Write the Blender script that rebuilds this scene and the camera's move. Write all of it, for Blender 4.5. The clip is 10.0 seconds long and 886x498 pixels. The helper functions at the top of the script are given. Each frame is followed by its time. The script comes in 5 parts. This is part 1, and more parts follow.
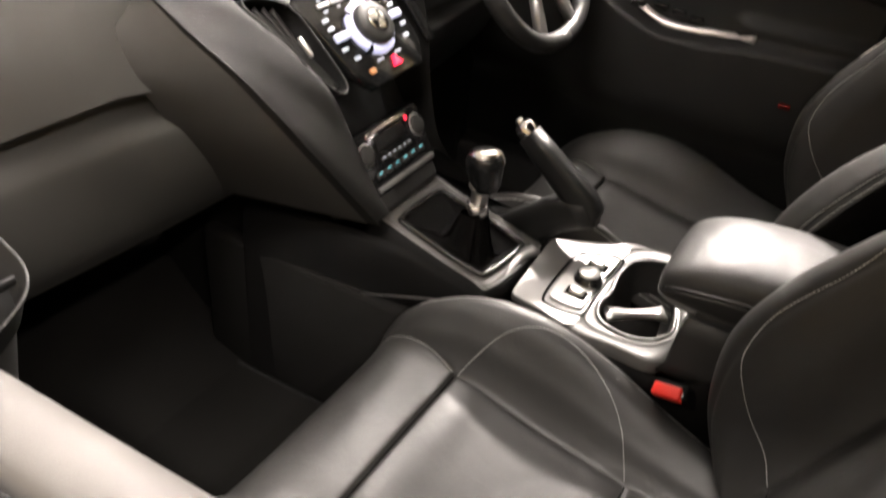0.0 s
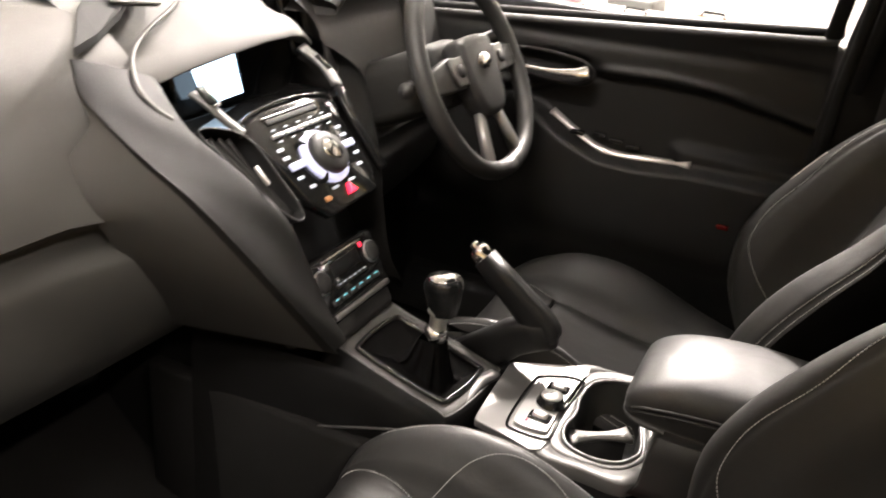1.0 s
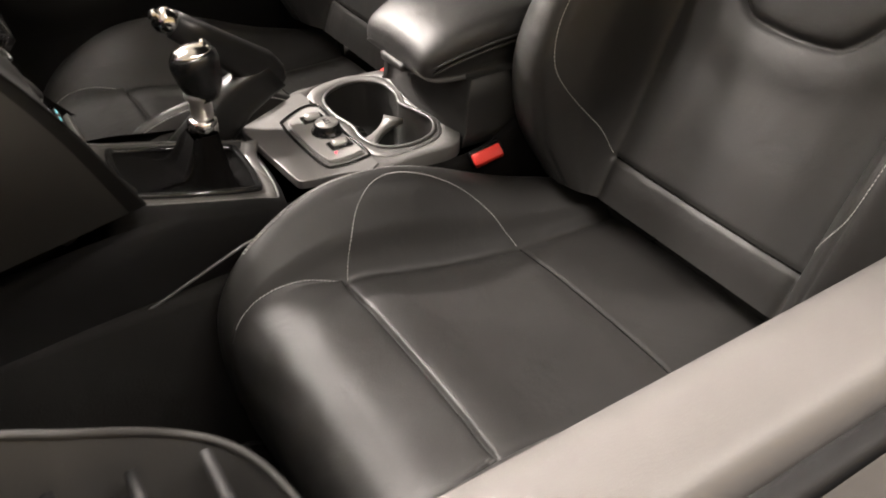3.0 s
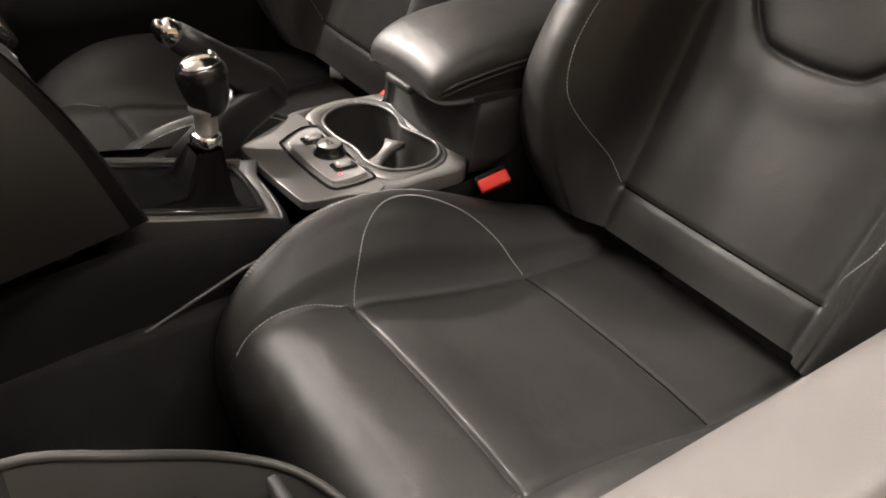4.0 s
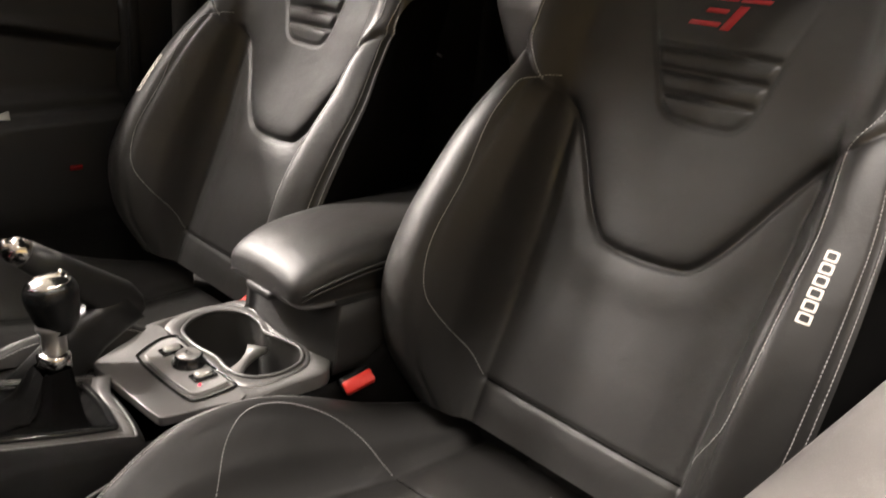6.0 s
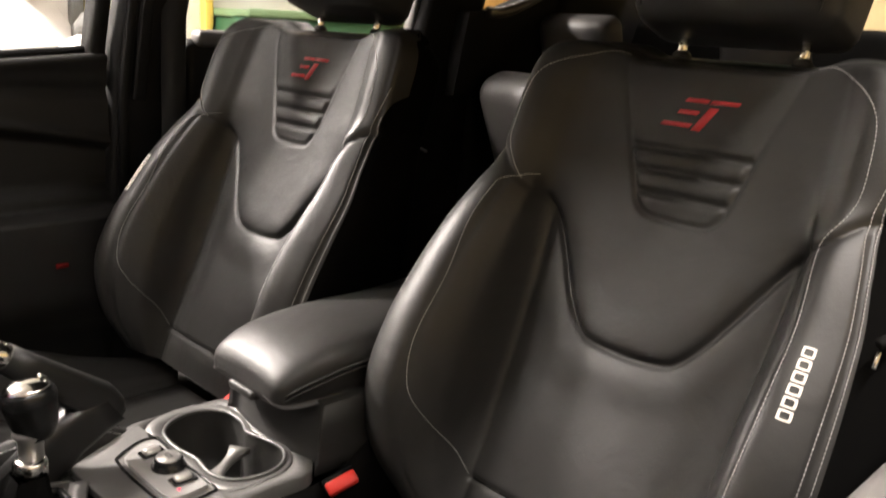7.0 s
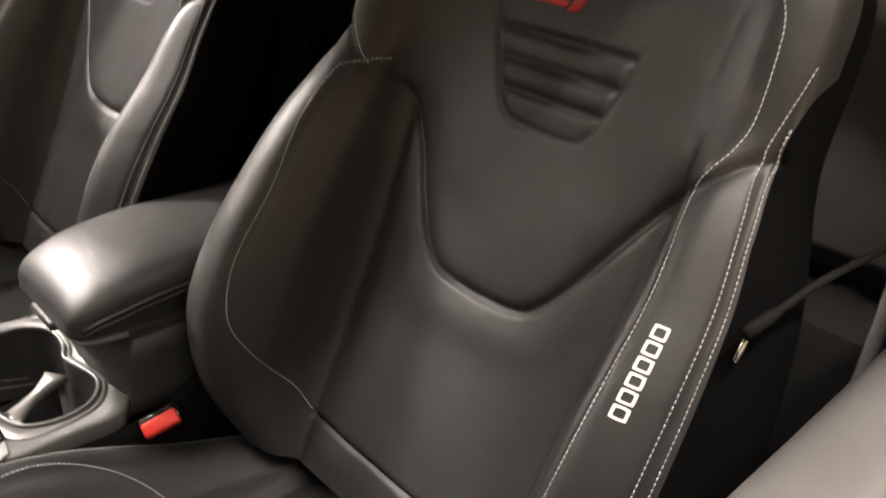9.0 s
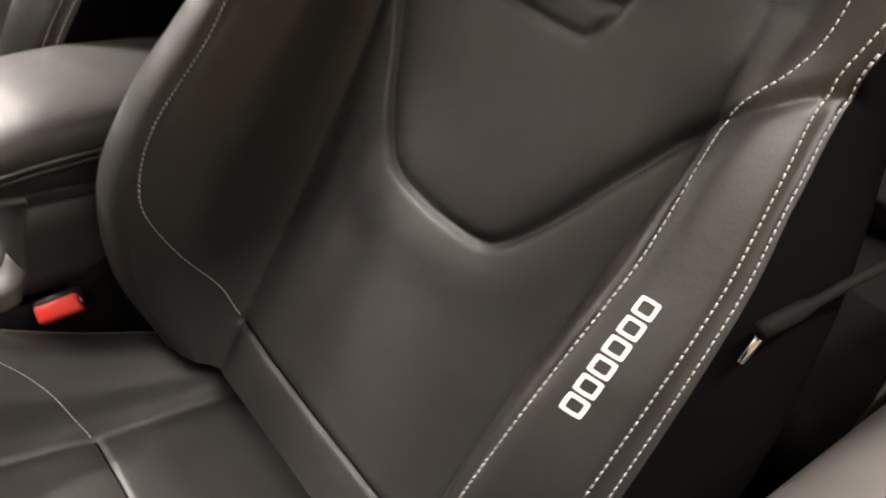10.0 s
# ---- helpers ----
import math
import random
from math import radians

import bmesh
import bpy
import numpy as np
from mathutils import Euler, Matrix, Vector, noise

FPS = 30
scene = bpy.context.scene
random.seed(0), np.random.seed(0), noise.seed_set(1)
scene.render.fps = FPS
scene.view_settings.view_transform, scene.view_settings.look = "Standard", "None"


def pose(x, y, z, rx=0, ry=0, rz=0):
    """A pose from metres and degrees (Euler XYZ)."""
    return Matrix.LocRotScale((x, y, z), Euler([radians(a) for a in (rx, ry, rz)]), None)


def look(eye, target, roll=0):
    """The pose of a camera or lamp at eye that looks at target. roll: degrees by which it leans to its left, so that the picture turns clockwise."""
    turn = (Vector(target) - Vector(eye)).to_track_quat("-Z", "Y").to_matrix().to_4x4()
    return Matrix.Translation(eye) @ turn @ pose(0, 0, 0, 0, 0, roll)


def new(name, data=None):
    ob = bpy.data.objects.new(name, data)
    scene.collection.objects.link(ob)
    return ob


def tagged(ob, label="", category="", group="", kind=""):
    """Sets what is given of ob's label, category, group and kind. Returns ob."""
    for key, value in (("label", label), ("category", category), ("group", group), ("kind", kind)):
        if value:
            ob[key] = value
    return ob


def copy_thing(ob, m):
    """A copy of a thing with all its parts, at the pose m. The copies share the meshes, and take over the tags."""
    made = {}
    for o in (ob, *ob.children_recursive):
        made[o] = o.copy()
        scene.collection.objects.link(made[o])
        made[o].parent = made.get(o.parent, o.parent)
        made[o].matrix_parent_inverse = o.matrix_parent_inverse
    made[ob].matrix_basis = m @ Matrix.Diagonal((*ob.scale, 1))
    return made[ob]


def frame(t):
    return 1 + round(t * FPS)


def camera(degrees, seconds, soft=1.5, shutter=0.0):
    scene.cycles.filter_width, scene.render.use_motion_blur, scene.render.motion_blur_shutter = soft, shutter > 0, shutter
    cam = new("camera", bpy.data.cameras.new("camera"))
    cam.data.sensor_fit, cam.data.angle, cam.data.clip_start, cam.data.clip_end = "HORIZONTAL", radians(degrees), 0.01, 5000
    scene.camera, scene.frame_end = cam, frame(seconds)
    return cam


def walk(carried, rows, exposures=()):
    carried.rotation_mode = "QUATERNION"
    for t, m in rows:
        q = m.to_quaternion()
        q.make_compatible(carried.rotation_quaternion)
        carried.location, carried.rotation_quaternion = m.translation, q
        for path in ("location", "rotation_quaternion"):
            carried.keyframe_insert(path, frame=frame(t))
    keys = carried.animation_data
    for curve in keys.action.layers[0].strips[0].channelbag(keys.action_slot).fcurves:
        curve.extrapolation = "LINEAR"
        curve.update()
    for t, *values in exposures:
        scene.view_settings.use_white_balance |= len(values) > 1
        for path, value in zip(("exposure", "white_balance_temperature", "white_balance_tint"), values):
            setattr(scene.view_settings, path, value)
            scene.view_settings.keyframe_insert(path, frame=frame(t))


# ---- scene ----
cam = camera(55.8, 10.0, 1.7, 0.5)
PATH = [
    (0, (-0.967, 0.105, 1.33), (0.501, 0.869, 0.206), 5.4),
    (0.5, (-0.967, 0.114, 1.323), (0.608, 0.919, 0.389), 5.5),
    (1, (-0.976, 0.139, 1.314), (0.69, 0.857, 0.472), 5.9),
    (1.5, (-0.97, 0.265, 1.304), (0.823, 0.617, 0.49), 6.3),
    (2, (-0.898, 0.481, 1.283), (0.869, 0.292, 0.364), 5.1),
    (2.5, (-0.907, 0.637, 1.237), (0.562, -0.101, 0.098), 1.2),
    (2.7, (-0.909, 0.714, 1.202), (0.476, -0.097, 0.009), -1.5),
    (3.8, (-0.85, 0.824, 1.138), (0.428, -0.183, -0.026), 5.3),
    (4, (-0.848, 0.824, 1.132), (0.487, -0.156, 0.01), 3.4),
    (4.5, (-0.86, 0.821, 1.134), (0.483, -0.203, 0.064), 3.0),
    (5, (-0.858, 0.819, 1.139), (0.494, -0.293, 0.171), 3.7),
    (5.5, (-0.862, 0.816, 1.15), (0.484, -0.399, 0.307), 3.7),
    (5.7, (-0.863, 0.816, 1.149), (0.47, -0.454, 0.368), 4.1),
    (6.8, (-0.87, 0.807, 1.176), (0.485, -0.547, 0.602), 3.6),
    (7, (-0.873, 0.81, 1.171), (0.494, -0.557, 0.657), 3.5),
    (7.5, (-0.871, 0.813, 1.18), (0.499, -0.581, 0.759), 3.4),
    (8, (-0.869, 0.759, 1.223), (0.462, -0.632, 0.682), 3.0),
    (8.5, (-0.873, 0.618, 1.247), (0.397, -0.729, 0.491), 3.7),
    (9, (-0.848, 0.509, 1.227), (0.407, -0.74, 0.296), 3.8),
    (9.5, (-0.795, 0.445, 1.197), (0.393, -0.752, 0.121), 7.0),
    (10, (-0.773, 0.356, 1.168), (0.394, -0.773, 0.0), 11.0),
]
walk(cam, [(t, look(eye, target, roll)) for t, eye, target, roll in PATH], [(0.0, 0.58), (0.5, 0.55), (1.0, 0.58), (1.5, 0.36), (2.0, 0.0), (2.5, 0.45), (4.0, 0.27), (5.5, 0.34), (7.5, 0.48), (8.5, 0.42), (10.0, 0.48)])

# ---- light ----
world = bpy.data.worlds.new("world")
scene.world = world
world.use_nodes = True
world.node_tree.nodes["Background"].inputs[0].default_value = (1.0, 0.93, 0.82, 1)
world.node_tree.nodes["Background"].inputs[1].default_value = 0.02

# unseen ceiling battens and panel, placed to fit the light: place, turn and power
# rows two, three and five are added fill for dash, background and bolster
TUBES = [(-1.4, 0.45, 2.98, 0, 72), (-1.5, -1.25, 2.98, 90, 60), (2.8, -2.6, 2.98, 0, 25), (1.5, 1.6, 2.98, 0, 105), (-2.0, -0.1, 2.98, 0, 13)]
PANEL = (3.0, 1.25, 2.98)


def glow_lamp(m, sx, sy, watts):
    d = bpy.data.lights.new("lamp_glow", "AREA")
    d.shape, d.size, d.size_y, d.energy, d.color = "RECTANGLE", sx, sy, watts, (1, 0.90, 0.835)
    new("lamp_glow", d).matrix_world = m


for x, y, z, rz, w in TUBES:
    glow_lamp(pose(x, y, z, 0, 0, rz), 0.12, 1.45, w)
glow_lamp(pose(*PANEL), 0.42, 0.60, 560)


# ---- materials ----
def material(name, colour, rough=0.5, metal=0.0, grain=0.0, scale=300.0, vary=0.15, bump=0.10, spec=0.5, coat=0.0, creases=0.0):
    m = bpy.data.materials.new(name)
    m.use_nodes = True
    nt = m.node_tree
    b = nt.nodes["Principled BSDF"]
    b.inputs["Roughness"].default_value, b.inputs["Metallic"].default_value = rough, metal
    b.inputs["Specular IOR Level"].default_value = spec
    b.inputs["Coat Weight"].default_value = coat
    tc = nt.nodes.new("ShaderNodeTexCoord")
    n = nt.nodes.new("ShaderNodeTexNoise")
    n.inputs["Scale"].default_value, n.inputs["Detail"].default_value = 9.0, 4
    nt.links.new(tc.outputs["Object"], n.inputs["Vector"])
    r = nt.nodes.new("ShaderNodeMixRGB")
    r.inputs[1].default_value = (*[c * (1 - vary) for c in colour], 1)
    r.inputs[2].default_value = (*[min(1, c * (1 + vary)) for c in colour], 1)
    nt.links.new(n.outputs["Fac"], r.inputs[0])
    nt.links.new(r.outputs[0], b.inputs["Base Color"])
    if grain:
        v = nt.nodes.new("ShaderNodeTexVoronoi")
        v.inputs["Scale"].default_value = scale
        nt.links.new(tc.outputs["Object"], v.inputs["Vector"])
        bp = nt.nodes.new("ShaderNodeBump")
        bp.inputs["Strength"].default_value, bp.inputs["Distance"].default_value = bump, grain
        nt.links.new(v.outputs["Distance"], bp.inputs["Height"])
        nt.links.new(bp.outputs[0], b.inputs["Normal"])
    if rough > 0.3:
        # handling wears the gloss unevenly
        w = nt.nodes.new("ShaderNodeTexNoise")
        w.inputs["Scale"].default_value, w.inputs["Detail"].default_value = 5.0, 5
        nt.links.new(tc.outputs["Object"], w.inputs["Vector"])
        mr = nt.nodes.new("ShaderNodeMapRange")
        mr.inputs["From Min"].default_value, mr.inputs["From Max"].default_value = 0.3, 0.7
        mr.inputs["To Min"].default_value, mr.inputs["To Max"].default_value = rough - 0.06, min(1, rough + 0.06)
        nt.links.new(w.outputs["Fac"], mr.inputs["Value"])
        nt.links.new(mr.outputs["Result"], b.inputs["Roughness"])
    if creases:
        # soft waves of stretched hide
        w2 = nt.nodes.new("ShaderNodeTexNoise")
        w2.inputs["Scale"].default_value, w2.inputs["Detail"].default_value, w2.inputs["Distortion"].default_value = 13.0, 3, 0.6
        nt.links.new(tc.outputs["Object"], w2.inputs["Vector"])
        b2 = nt.nodes.new("ShaderNodeBump")
        b2.inputs["Strength"].default_value, b2.inputs["Distance"].default_value = 0.5, creases
        nt.links.new(w2.outputs["Fac"], b2.inputs["Height"])
        nt.links.new(bp.outputs[0], b2.inputs["Normal"])
        nt.links.new(b2.outputs[0], b.inputs["Normal"])
    return m


LEATHER = material("black_leather", (0.0170, 0.0165, 0.0155), 0.48, grain=0.0006, scale=420, spec=0.42, creases=0.004)
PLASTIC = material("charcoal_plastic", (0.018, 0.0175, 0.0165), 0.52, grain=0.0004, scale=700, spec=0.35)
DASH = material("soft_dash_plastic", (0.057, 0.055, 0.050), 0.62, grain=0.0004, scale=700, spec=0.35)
SILVER = material("silver_painted_plastic", (0.165, 0.162, 0.157), 0.46, metal=0.75)
PALE_SILVER = material("pale_silver_plastic", (0.33, 0.325, 0.317), 0.44, metal=0.65)
DECK = material("grey_console_plastic", (0.075, 0.073, 0.070), 0.48, metal=0.2, grain=0.0003, scale=800)
# dash plastic darkened to carry the shade on the wing and its flank
WING_SHADED = material("shaded_wing_plastic", (0.0100, 0.0097, 0.0090), 0.68, grain=0.0004, scale=700, spec=0.14)
FLANK_SHADED = material("half_shaded_plastic", (0.042, 0.0405, 0.0375), 0.66, grain=0.0004, scale=700, spec=0.25)
GLOSS = material("gloss_black", (0.008, 0.008, 0.008), 0.08)
CHROME = material("chrome", (0.75, 0.74, 0.72), 0.12, metal=1)
CARPET = material("black_carpet", (0.009, 0.0086, 0.008), 0.95, grain=0.002, scale=260, spec=0.08)
RED = material("red_plastic", (0.65, 0.03, 0.02), 0.4)
# black cloth set blacker still: the door side's shade is in the colour
SHELL = material("shade_black", (0.0028, 0.0027, 0.0026), 0.95, grain=0.0006, scale=500, spec=0.03)
# console plastic darkened: the footwell's shade on its sides is in the colour
SIDE = material("shade_dark_plastic", (0.0042, 0.004, 0.0038), 0.75, grain=0.0004, scale=700, spec=0.1)
THREAD = material("pale_thread", (0.33, 0.325, 0.318), 0.7, vary=0.05)
WHITE_THREAD = material("white_thread", (0.75, 0.70, 0.64), 0.6, vary=0.05)
RED_THREAD = material("red_thread", (0.38, 0.02, 0.025), 0.6, vary=0.05)
METAL = material("dull_steel", (0.30, 0.30, 0.30), 0.4, metal=1)
GRIP = material("black_grip_leather", (0.007, 0.007, 0.0068), 0.42, grain=0.0005, scale=500, spec=0.35)
RUBBER = material("black_rubber", (0.008, 0.008, 0.008), 0.65, spec=0.2)
def glow(name, colour, strength):
    m = bpy.data.materials.new(name)
    m.use_nodes = True
    b = m.node_tree.nodes["Principled BSDF"]
    b.inputs["Base Color"].default_value = (*[c * 0.5 for c in colour], 1)
    b.inputs["Emission Color"].default_value = (*colour, 1)
    b.inputs["Emission Strength"].default_value = strength
    return m


BODY = material("dark_car_paint", (0.05, 0.05, 0.055), 0.25, coat=0.6)
# capping paler than the driver's trim: light from above is in the colour
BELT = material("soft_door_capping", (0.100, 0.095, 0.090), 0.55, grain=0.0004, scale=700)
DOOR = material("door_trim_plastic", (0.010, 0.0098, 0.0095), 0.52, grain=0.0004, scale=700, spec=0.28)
TRIM = material("dark_pillar_trim", (0.010, 0.0098, 0.0095), 0.75, grain=0.0005, scale=500, spec=0.15)
FRAME = material("grey_window_frame", (0.12, 0.115, 0.11), 0.5)
GREYTRIM = material("grey_trim", (0.09, 0.09, 0.085), 0.45)
HEADLINER = material("dark_headliner", (0.02, 0.02, 0.02), 0.95, grain=0.001, scale=300)
SATIN = material("satin_silver", (0.55, 0.54, 0.52), 0.3, metal=0.85)
SATIN_DARK = material("dark_satin", (0.09, 0.088, 0.085), 0.36, metal=0.4)
LEATHERGLOSS = material("polished_black_leather", (0.006, 0.006, 0.006), 0.27)
LEATHER2 = material("rear_leather", (0.055, 0.052, 0.050), 0.5, grain=0.0006, scale=420)
WEB = material("grey_webbing", (0.16, 0.155, 0.15), 0.8, grain=0.0008, scale=600)
WEB_DARK = material("black_webbing", (0.012, 0.012, 0.012), 0.8, grain=0.0008, scale=600)
YELLOW = material("yellow_paint", (0.70, 0.52, 0.10), 0.5)
PALE = material("off_white_ceiling_paint", (0.70, 0.68, 0.64), 0.8, grain=0.003, scale=40)
CREAM = material("cream_wall_paint", (0.62, 0.50, 0.28), 0.8, grain=0.003, scale=40)
WHITE = material("white_paint", (0.80, 0.79, 0.76), 0.35)
GREEN = material("green_paint", (0.03, 0.10, 0.045), 0.5)
GREEN_LIGHT = material("pale_green_paint", (0.16, 0.25, 0.13), 0.5)
BROWN = material("brown_timber", (0.16, 0.08, 0.04), 0.6)
OCHRE = material("ochre_wood", (0.42, 0.24, 0.07), 0.55)
MAROON = material("maroon_car_paint", (0.10, 0.012, 0.012), 0.25, coat=0.6)
RED_LENS = material("red_lens", (0.14, 0.006, 0.006), 0.2)
AMBER = material("amber_button", (0.45, 0.20, 0.08), 0.3)
SCREEN = glow("lit_screen", (0.60, 0.80, 1.0), 3.0)
LIT = glow("button_print", (0.8, 0.85, 1.0), 0.16)
TEAL = glow("teal_print", (0.2, 0.7, 0.8), 0.4)
SATIN_LIT = glow("lit_silver", (0.72, 0.72, 1.0), 0.55)
RED_LIT = glow("red_light", (1.0, 0.02, 0.06), 2.0)
LAMP = glow("tube_lamp", (1.0, 0.92, 0.8), 12.0)
GLASS = bpy.data.materials.new("window_glass")
GLASS.use_nodes = True
g = GLASS.node_tree.nodes["Principled BSDF"]
g.inputs["Transmission Weight"].default_value, g.inputs["Roughness"].default_value, g.inputs["IOR"].default_value = 1.0, 0.0, 1.1
CONCRETE = material("garage_concrete", (0.25, 0.24, 0.22), 0.8)


# ---- shape helpers ----
def part(name, bm, mat, parent, label="", smooth=True):
    me = bpy.data.meshes.new(name)
    bm.to_mesh(me)
    bm.free()
    for p in me.polygons:
        p.use_smooth = smooth
    me.materials.append(mat)
    o = new(name, me)
    o.parent = parent
    if label:
        tagged(o, label)
    return o


def thing(name, label, category, group="", at=(0, 0, 0), kind=""):
    o = new(name)
    o.location = at
    return tagged(o, label, category, group, kind)


def box(size, centre=(0, 0, 0), bevel=0.004, seg=2, turn=None):
    bm = bmesh.new()
    bmesh.ops.create_cube(bm, size=1)
    bmesh.ops.scale(bm, vec=size, verts=bm.verts)
    if bevel:
        bmesh.ops.bevel(bm, geom=bm.edges[:], offset=min(bevel, min(size) * 0.45), segments=seg, affect="EDGES", profile=0.5)
    m = Matrix.Translation(centre) @ (turn if turn else Matrix())
    bmesh.ops.transform(bm, matrix=m, verts=bm.verts)
    return bm


def sheet(rows, closed_u=False, closed_v=False, caps=False):
    """A skin over rows of points."""
    bm = bmesh.new()
    vs = [[bm.verts.new(p) for p in r] for r in rows]
    nu, nv = len(rows), len(rows[0])
    for i in range(nu if closed_u else nu - 1):
        for j in range(nv if closed_v else nv - 1):
            a, b = vs[i], vs[(i + 1) % nu]
            q = (a[j], a[(j + 1) % nv], b[(j + 1) % nv], b[j])
            if len(set(q)) == 4:
                bm.faces.new(q)
    if caps:
        bm.faces.new(vs[0][::-1])
        bm.faces.new(vs[-1])
    bmesh.ops.recalc_face_normals(bm, faces=bm.faces)
    return bm


def smooth_line(pts, n=8, closed=False):
    """Catmull-Rom through points."""
    P = np.array(pts, float)
    if closed:
        P = np.vstack([P[-1], P, P[0], P[1]])
    else:
        P = np.vstack([2 * P[0] - P[1], P, 2 * P[-1] - P[-2]])
    out = []
    for i in range(1, len(P) - 2):
        for k in range(n):
            t = k / n
            a, b, c, d = P[i - 1:i + 3]
            out.append(0.5 * (2 * b + (c - a) * t + (2 * a - 5 * b + 4 * c - d) * t * t + (3 * b - a - 3 * c + d) * t ** 3))
    if not closed:
        out.append(P[-2])
    return np.array(out)


def tube(pts, r, sides=10, closed=False, flat=1.0):
    """A round bar along points; r one number or one a point."""
    P = np.array(pts, float)
    n = len(P)
    rs = np.full(n, r) if np.isscalar(r) else np.array(r)
    rows, up = [], None
    for i in range(n):
        a = P[(i - 1) % n] if closed or i else P[0]
        b = P[(i + 1) % n] if closed or i < n - 1 else P[-1]
        d = Vector(b - a).normalized()
        if up is None:
            up = d.orthogonal().normalized()
        up = (up - d * up.dot(d)).normalized()
        side = d.cross(up)
        rows.append([Vector(P[i]) + float(rs[i]) * (math.cos(w) * up + flat * math.sin(w) * side) for w in (2 * math.pi * k / sides for k in range(sides))])
    return sheet(rows, closed_u=closed, closed_v=True, caps=not closed)


def turned(profile, sides=24, m=None):
    """A body of revolution about z from (radius, height) pairs."""
    rows = [[(r * math.cos(2 * math.pi * k / sides), r * math.sin(2 * math.pi * k / sides), z) for k in range(sides)] for r, z in profile]
    bm = sheet(rows, closed_v=True, caps=True)
    if m:
        bmesh.ops.transform(bm, matrix=m, verts=bm.verts)
    return bm


def slab(outline, thick, m=None, bevel=0.0, seg=2):
    """A plate from an outline in xy, rising by thick."""
    bm = bmesh.new()
    f = bm.faces.new([bm.verts.new((x, y, 0)) for x, y in outline])
    ex = bmesh.ops.extrude_face_region(bm, geom=[f])
    bmesh.ops.translate(bm, vec=(0, 0, thick), verts=[v for v in ex["geom"] if isinstance(v, bmesh.types.BMVert)])
    bmesh.ops.recalc_face_normals(bm, faces=bm.faces)
    if bevel:
        es = [e for e in bm.edges if abs(e.verts[0].co.z - e.verts[1].co.z) < 1e-6]
        bmesh.ops.bevel(bm, geom=es, offset=bevel, segments=seg, affect="EDGES", profile=0.5)
    if m:
        bmesh.ops.transform(bm, matrix=m, verts=bm.verts)
    return bm



def interp(x, xs, ys):
    return float(np.interp(x, xs, ys))


def sm(x):
    x = min(1, max(0, x))
    return x * x * (3 - 2 * x)


def poly_dist(px, py, poly):
    """Signed distance to a closed outline, negative inside."""
    P = np.array(poly)
    d = np.full(px.shape, 1e9)
    inside = np.zeros(px.shape, bool)
    for (x0, y0), (x1, y1) in zip(P, np.roll(P, -1, 0)):
        ex, ey = x1 - x0, y1 - y0
        w = np.clip(((px - x0) * ex + (py - y0) * ey) / (ex * ex + ey * ey), 0, 1)
        d = np.minimum(d, np.hypot(px - x0 - w * ex, py - y0 - w * ey))
        cross = (y0 > py) != (y1 > py)
        inside ^= cross & (px < (x1 - x0) * (py - y0) / (y1 - y0 + 1e-12) + x0)
    return np.where(inside, -d, d)


def line_dist(px, py, line):
    P = np.array(line)
    d = np.full(px.shape, 1e9)
    for (x0, y0), (x1, y1) in zip(P[:-1], P[1:]):
        ex, ey = x1 - x0, y1 - y0
        w = np.clip(((px - x0) * ex + (py - y0) * ey) / (ex * ex + ey * ey), 0, 1)
        d = np.minimum(d, np.hypot(px - x0 - w * ex, py - y0 - w * ey))
    return d



CX = 0.015   # the car's middle plane


def strip(pts, width, height, mat_normal=None):
    """A low raised band along points on a surface; mat_normal: the surface's way out at each point."""
    rows = []
    n = len(pts)
    for k in range(n):
        a, c = Vector(pts[max(0, k - 1)]), Vector(pts[min(n - 1, k + 1)])
        d = (c - a).normalized()
        nn = Vector(mat_normal[k]).normalized()
        s = d.cross(nn).normalized()
        p = Vector(pts[k])
        rows.append([p + s * width / 2 - nn * 0.002, p + s * width * 0.45 + nn * height, p - s * width * 0.45 + nn * height, p - s * width / 2 - nn * 0.002])
    return sheet(rows, closed_v=True, caps=True)


def dashes(pts, normals, length=0.0034, gap=0.0016, width=0.0010, lift=0.0007):
    """A run of stitches along a line on a surface."""
    P, N = np.array(pts), np.array(normals)
    seg = np.linalg.norm(np.diff(P, axis=0), axis=1)
    at = np.concatenate([[0], np.cumsum(seg)])
    verts, faces = [], []
    pos = 0.0
    while pos + length < at[-1]:
        q = [np.array([np.interp(v, at, P[:, k]) for k in range(3)]) for v in (pos, pos + length)]
        nn = Vector([float(np.interp(pos + length / 2, at, N[:, k])) for k in range(3)]).normalized()
        d = Vector(q[1] - q[0]).normalized()
        s = d.cross(nn).normalized() * (width / 2)
        o = len(verts)
        for e, z in ((0, -0.001), (1, -0.001), (0, lift), (1, lift)):
            for sg in (-1, 1):
                verts.append(Vector(q[e].tolist()) + s * sg + nn * z)
        faces += [(o + a, o + c, o + e_, o + g) for a, c, e_, g in ((4, 5, 7, 6), (0, 2, 6, 4), (1, 5, 7, 3), (0, 4, 5, 1), (2, 3, 7, 6))]
        pos += length + gap
    bm = bmesh.new()
    vs = [bm.verts.new(v) for v in verts]
    for f in faces:
        bm.faces.new([vs[k] for k in f])
    bmesh.ops.recalc_face_normals(bm, faces=bm.faces)
    return bm


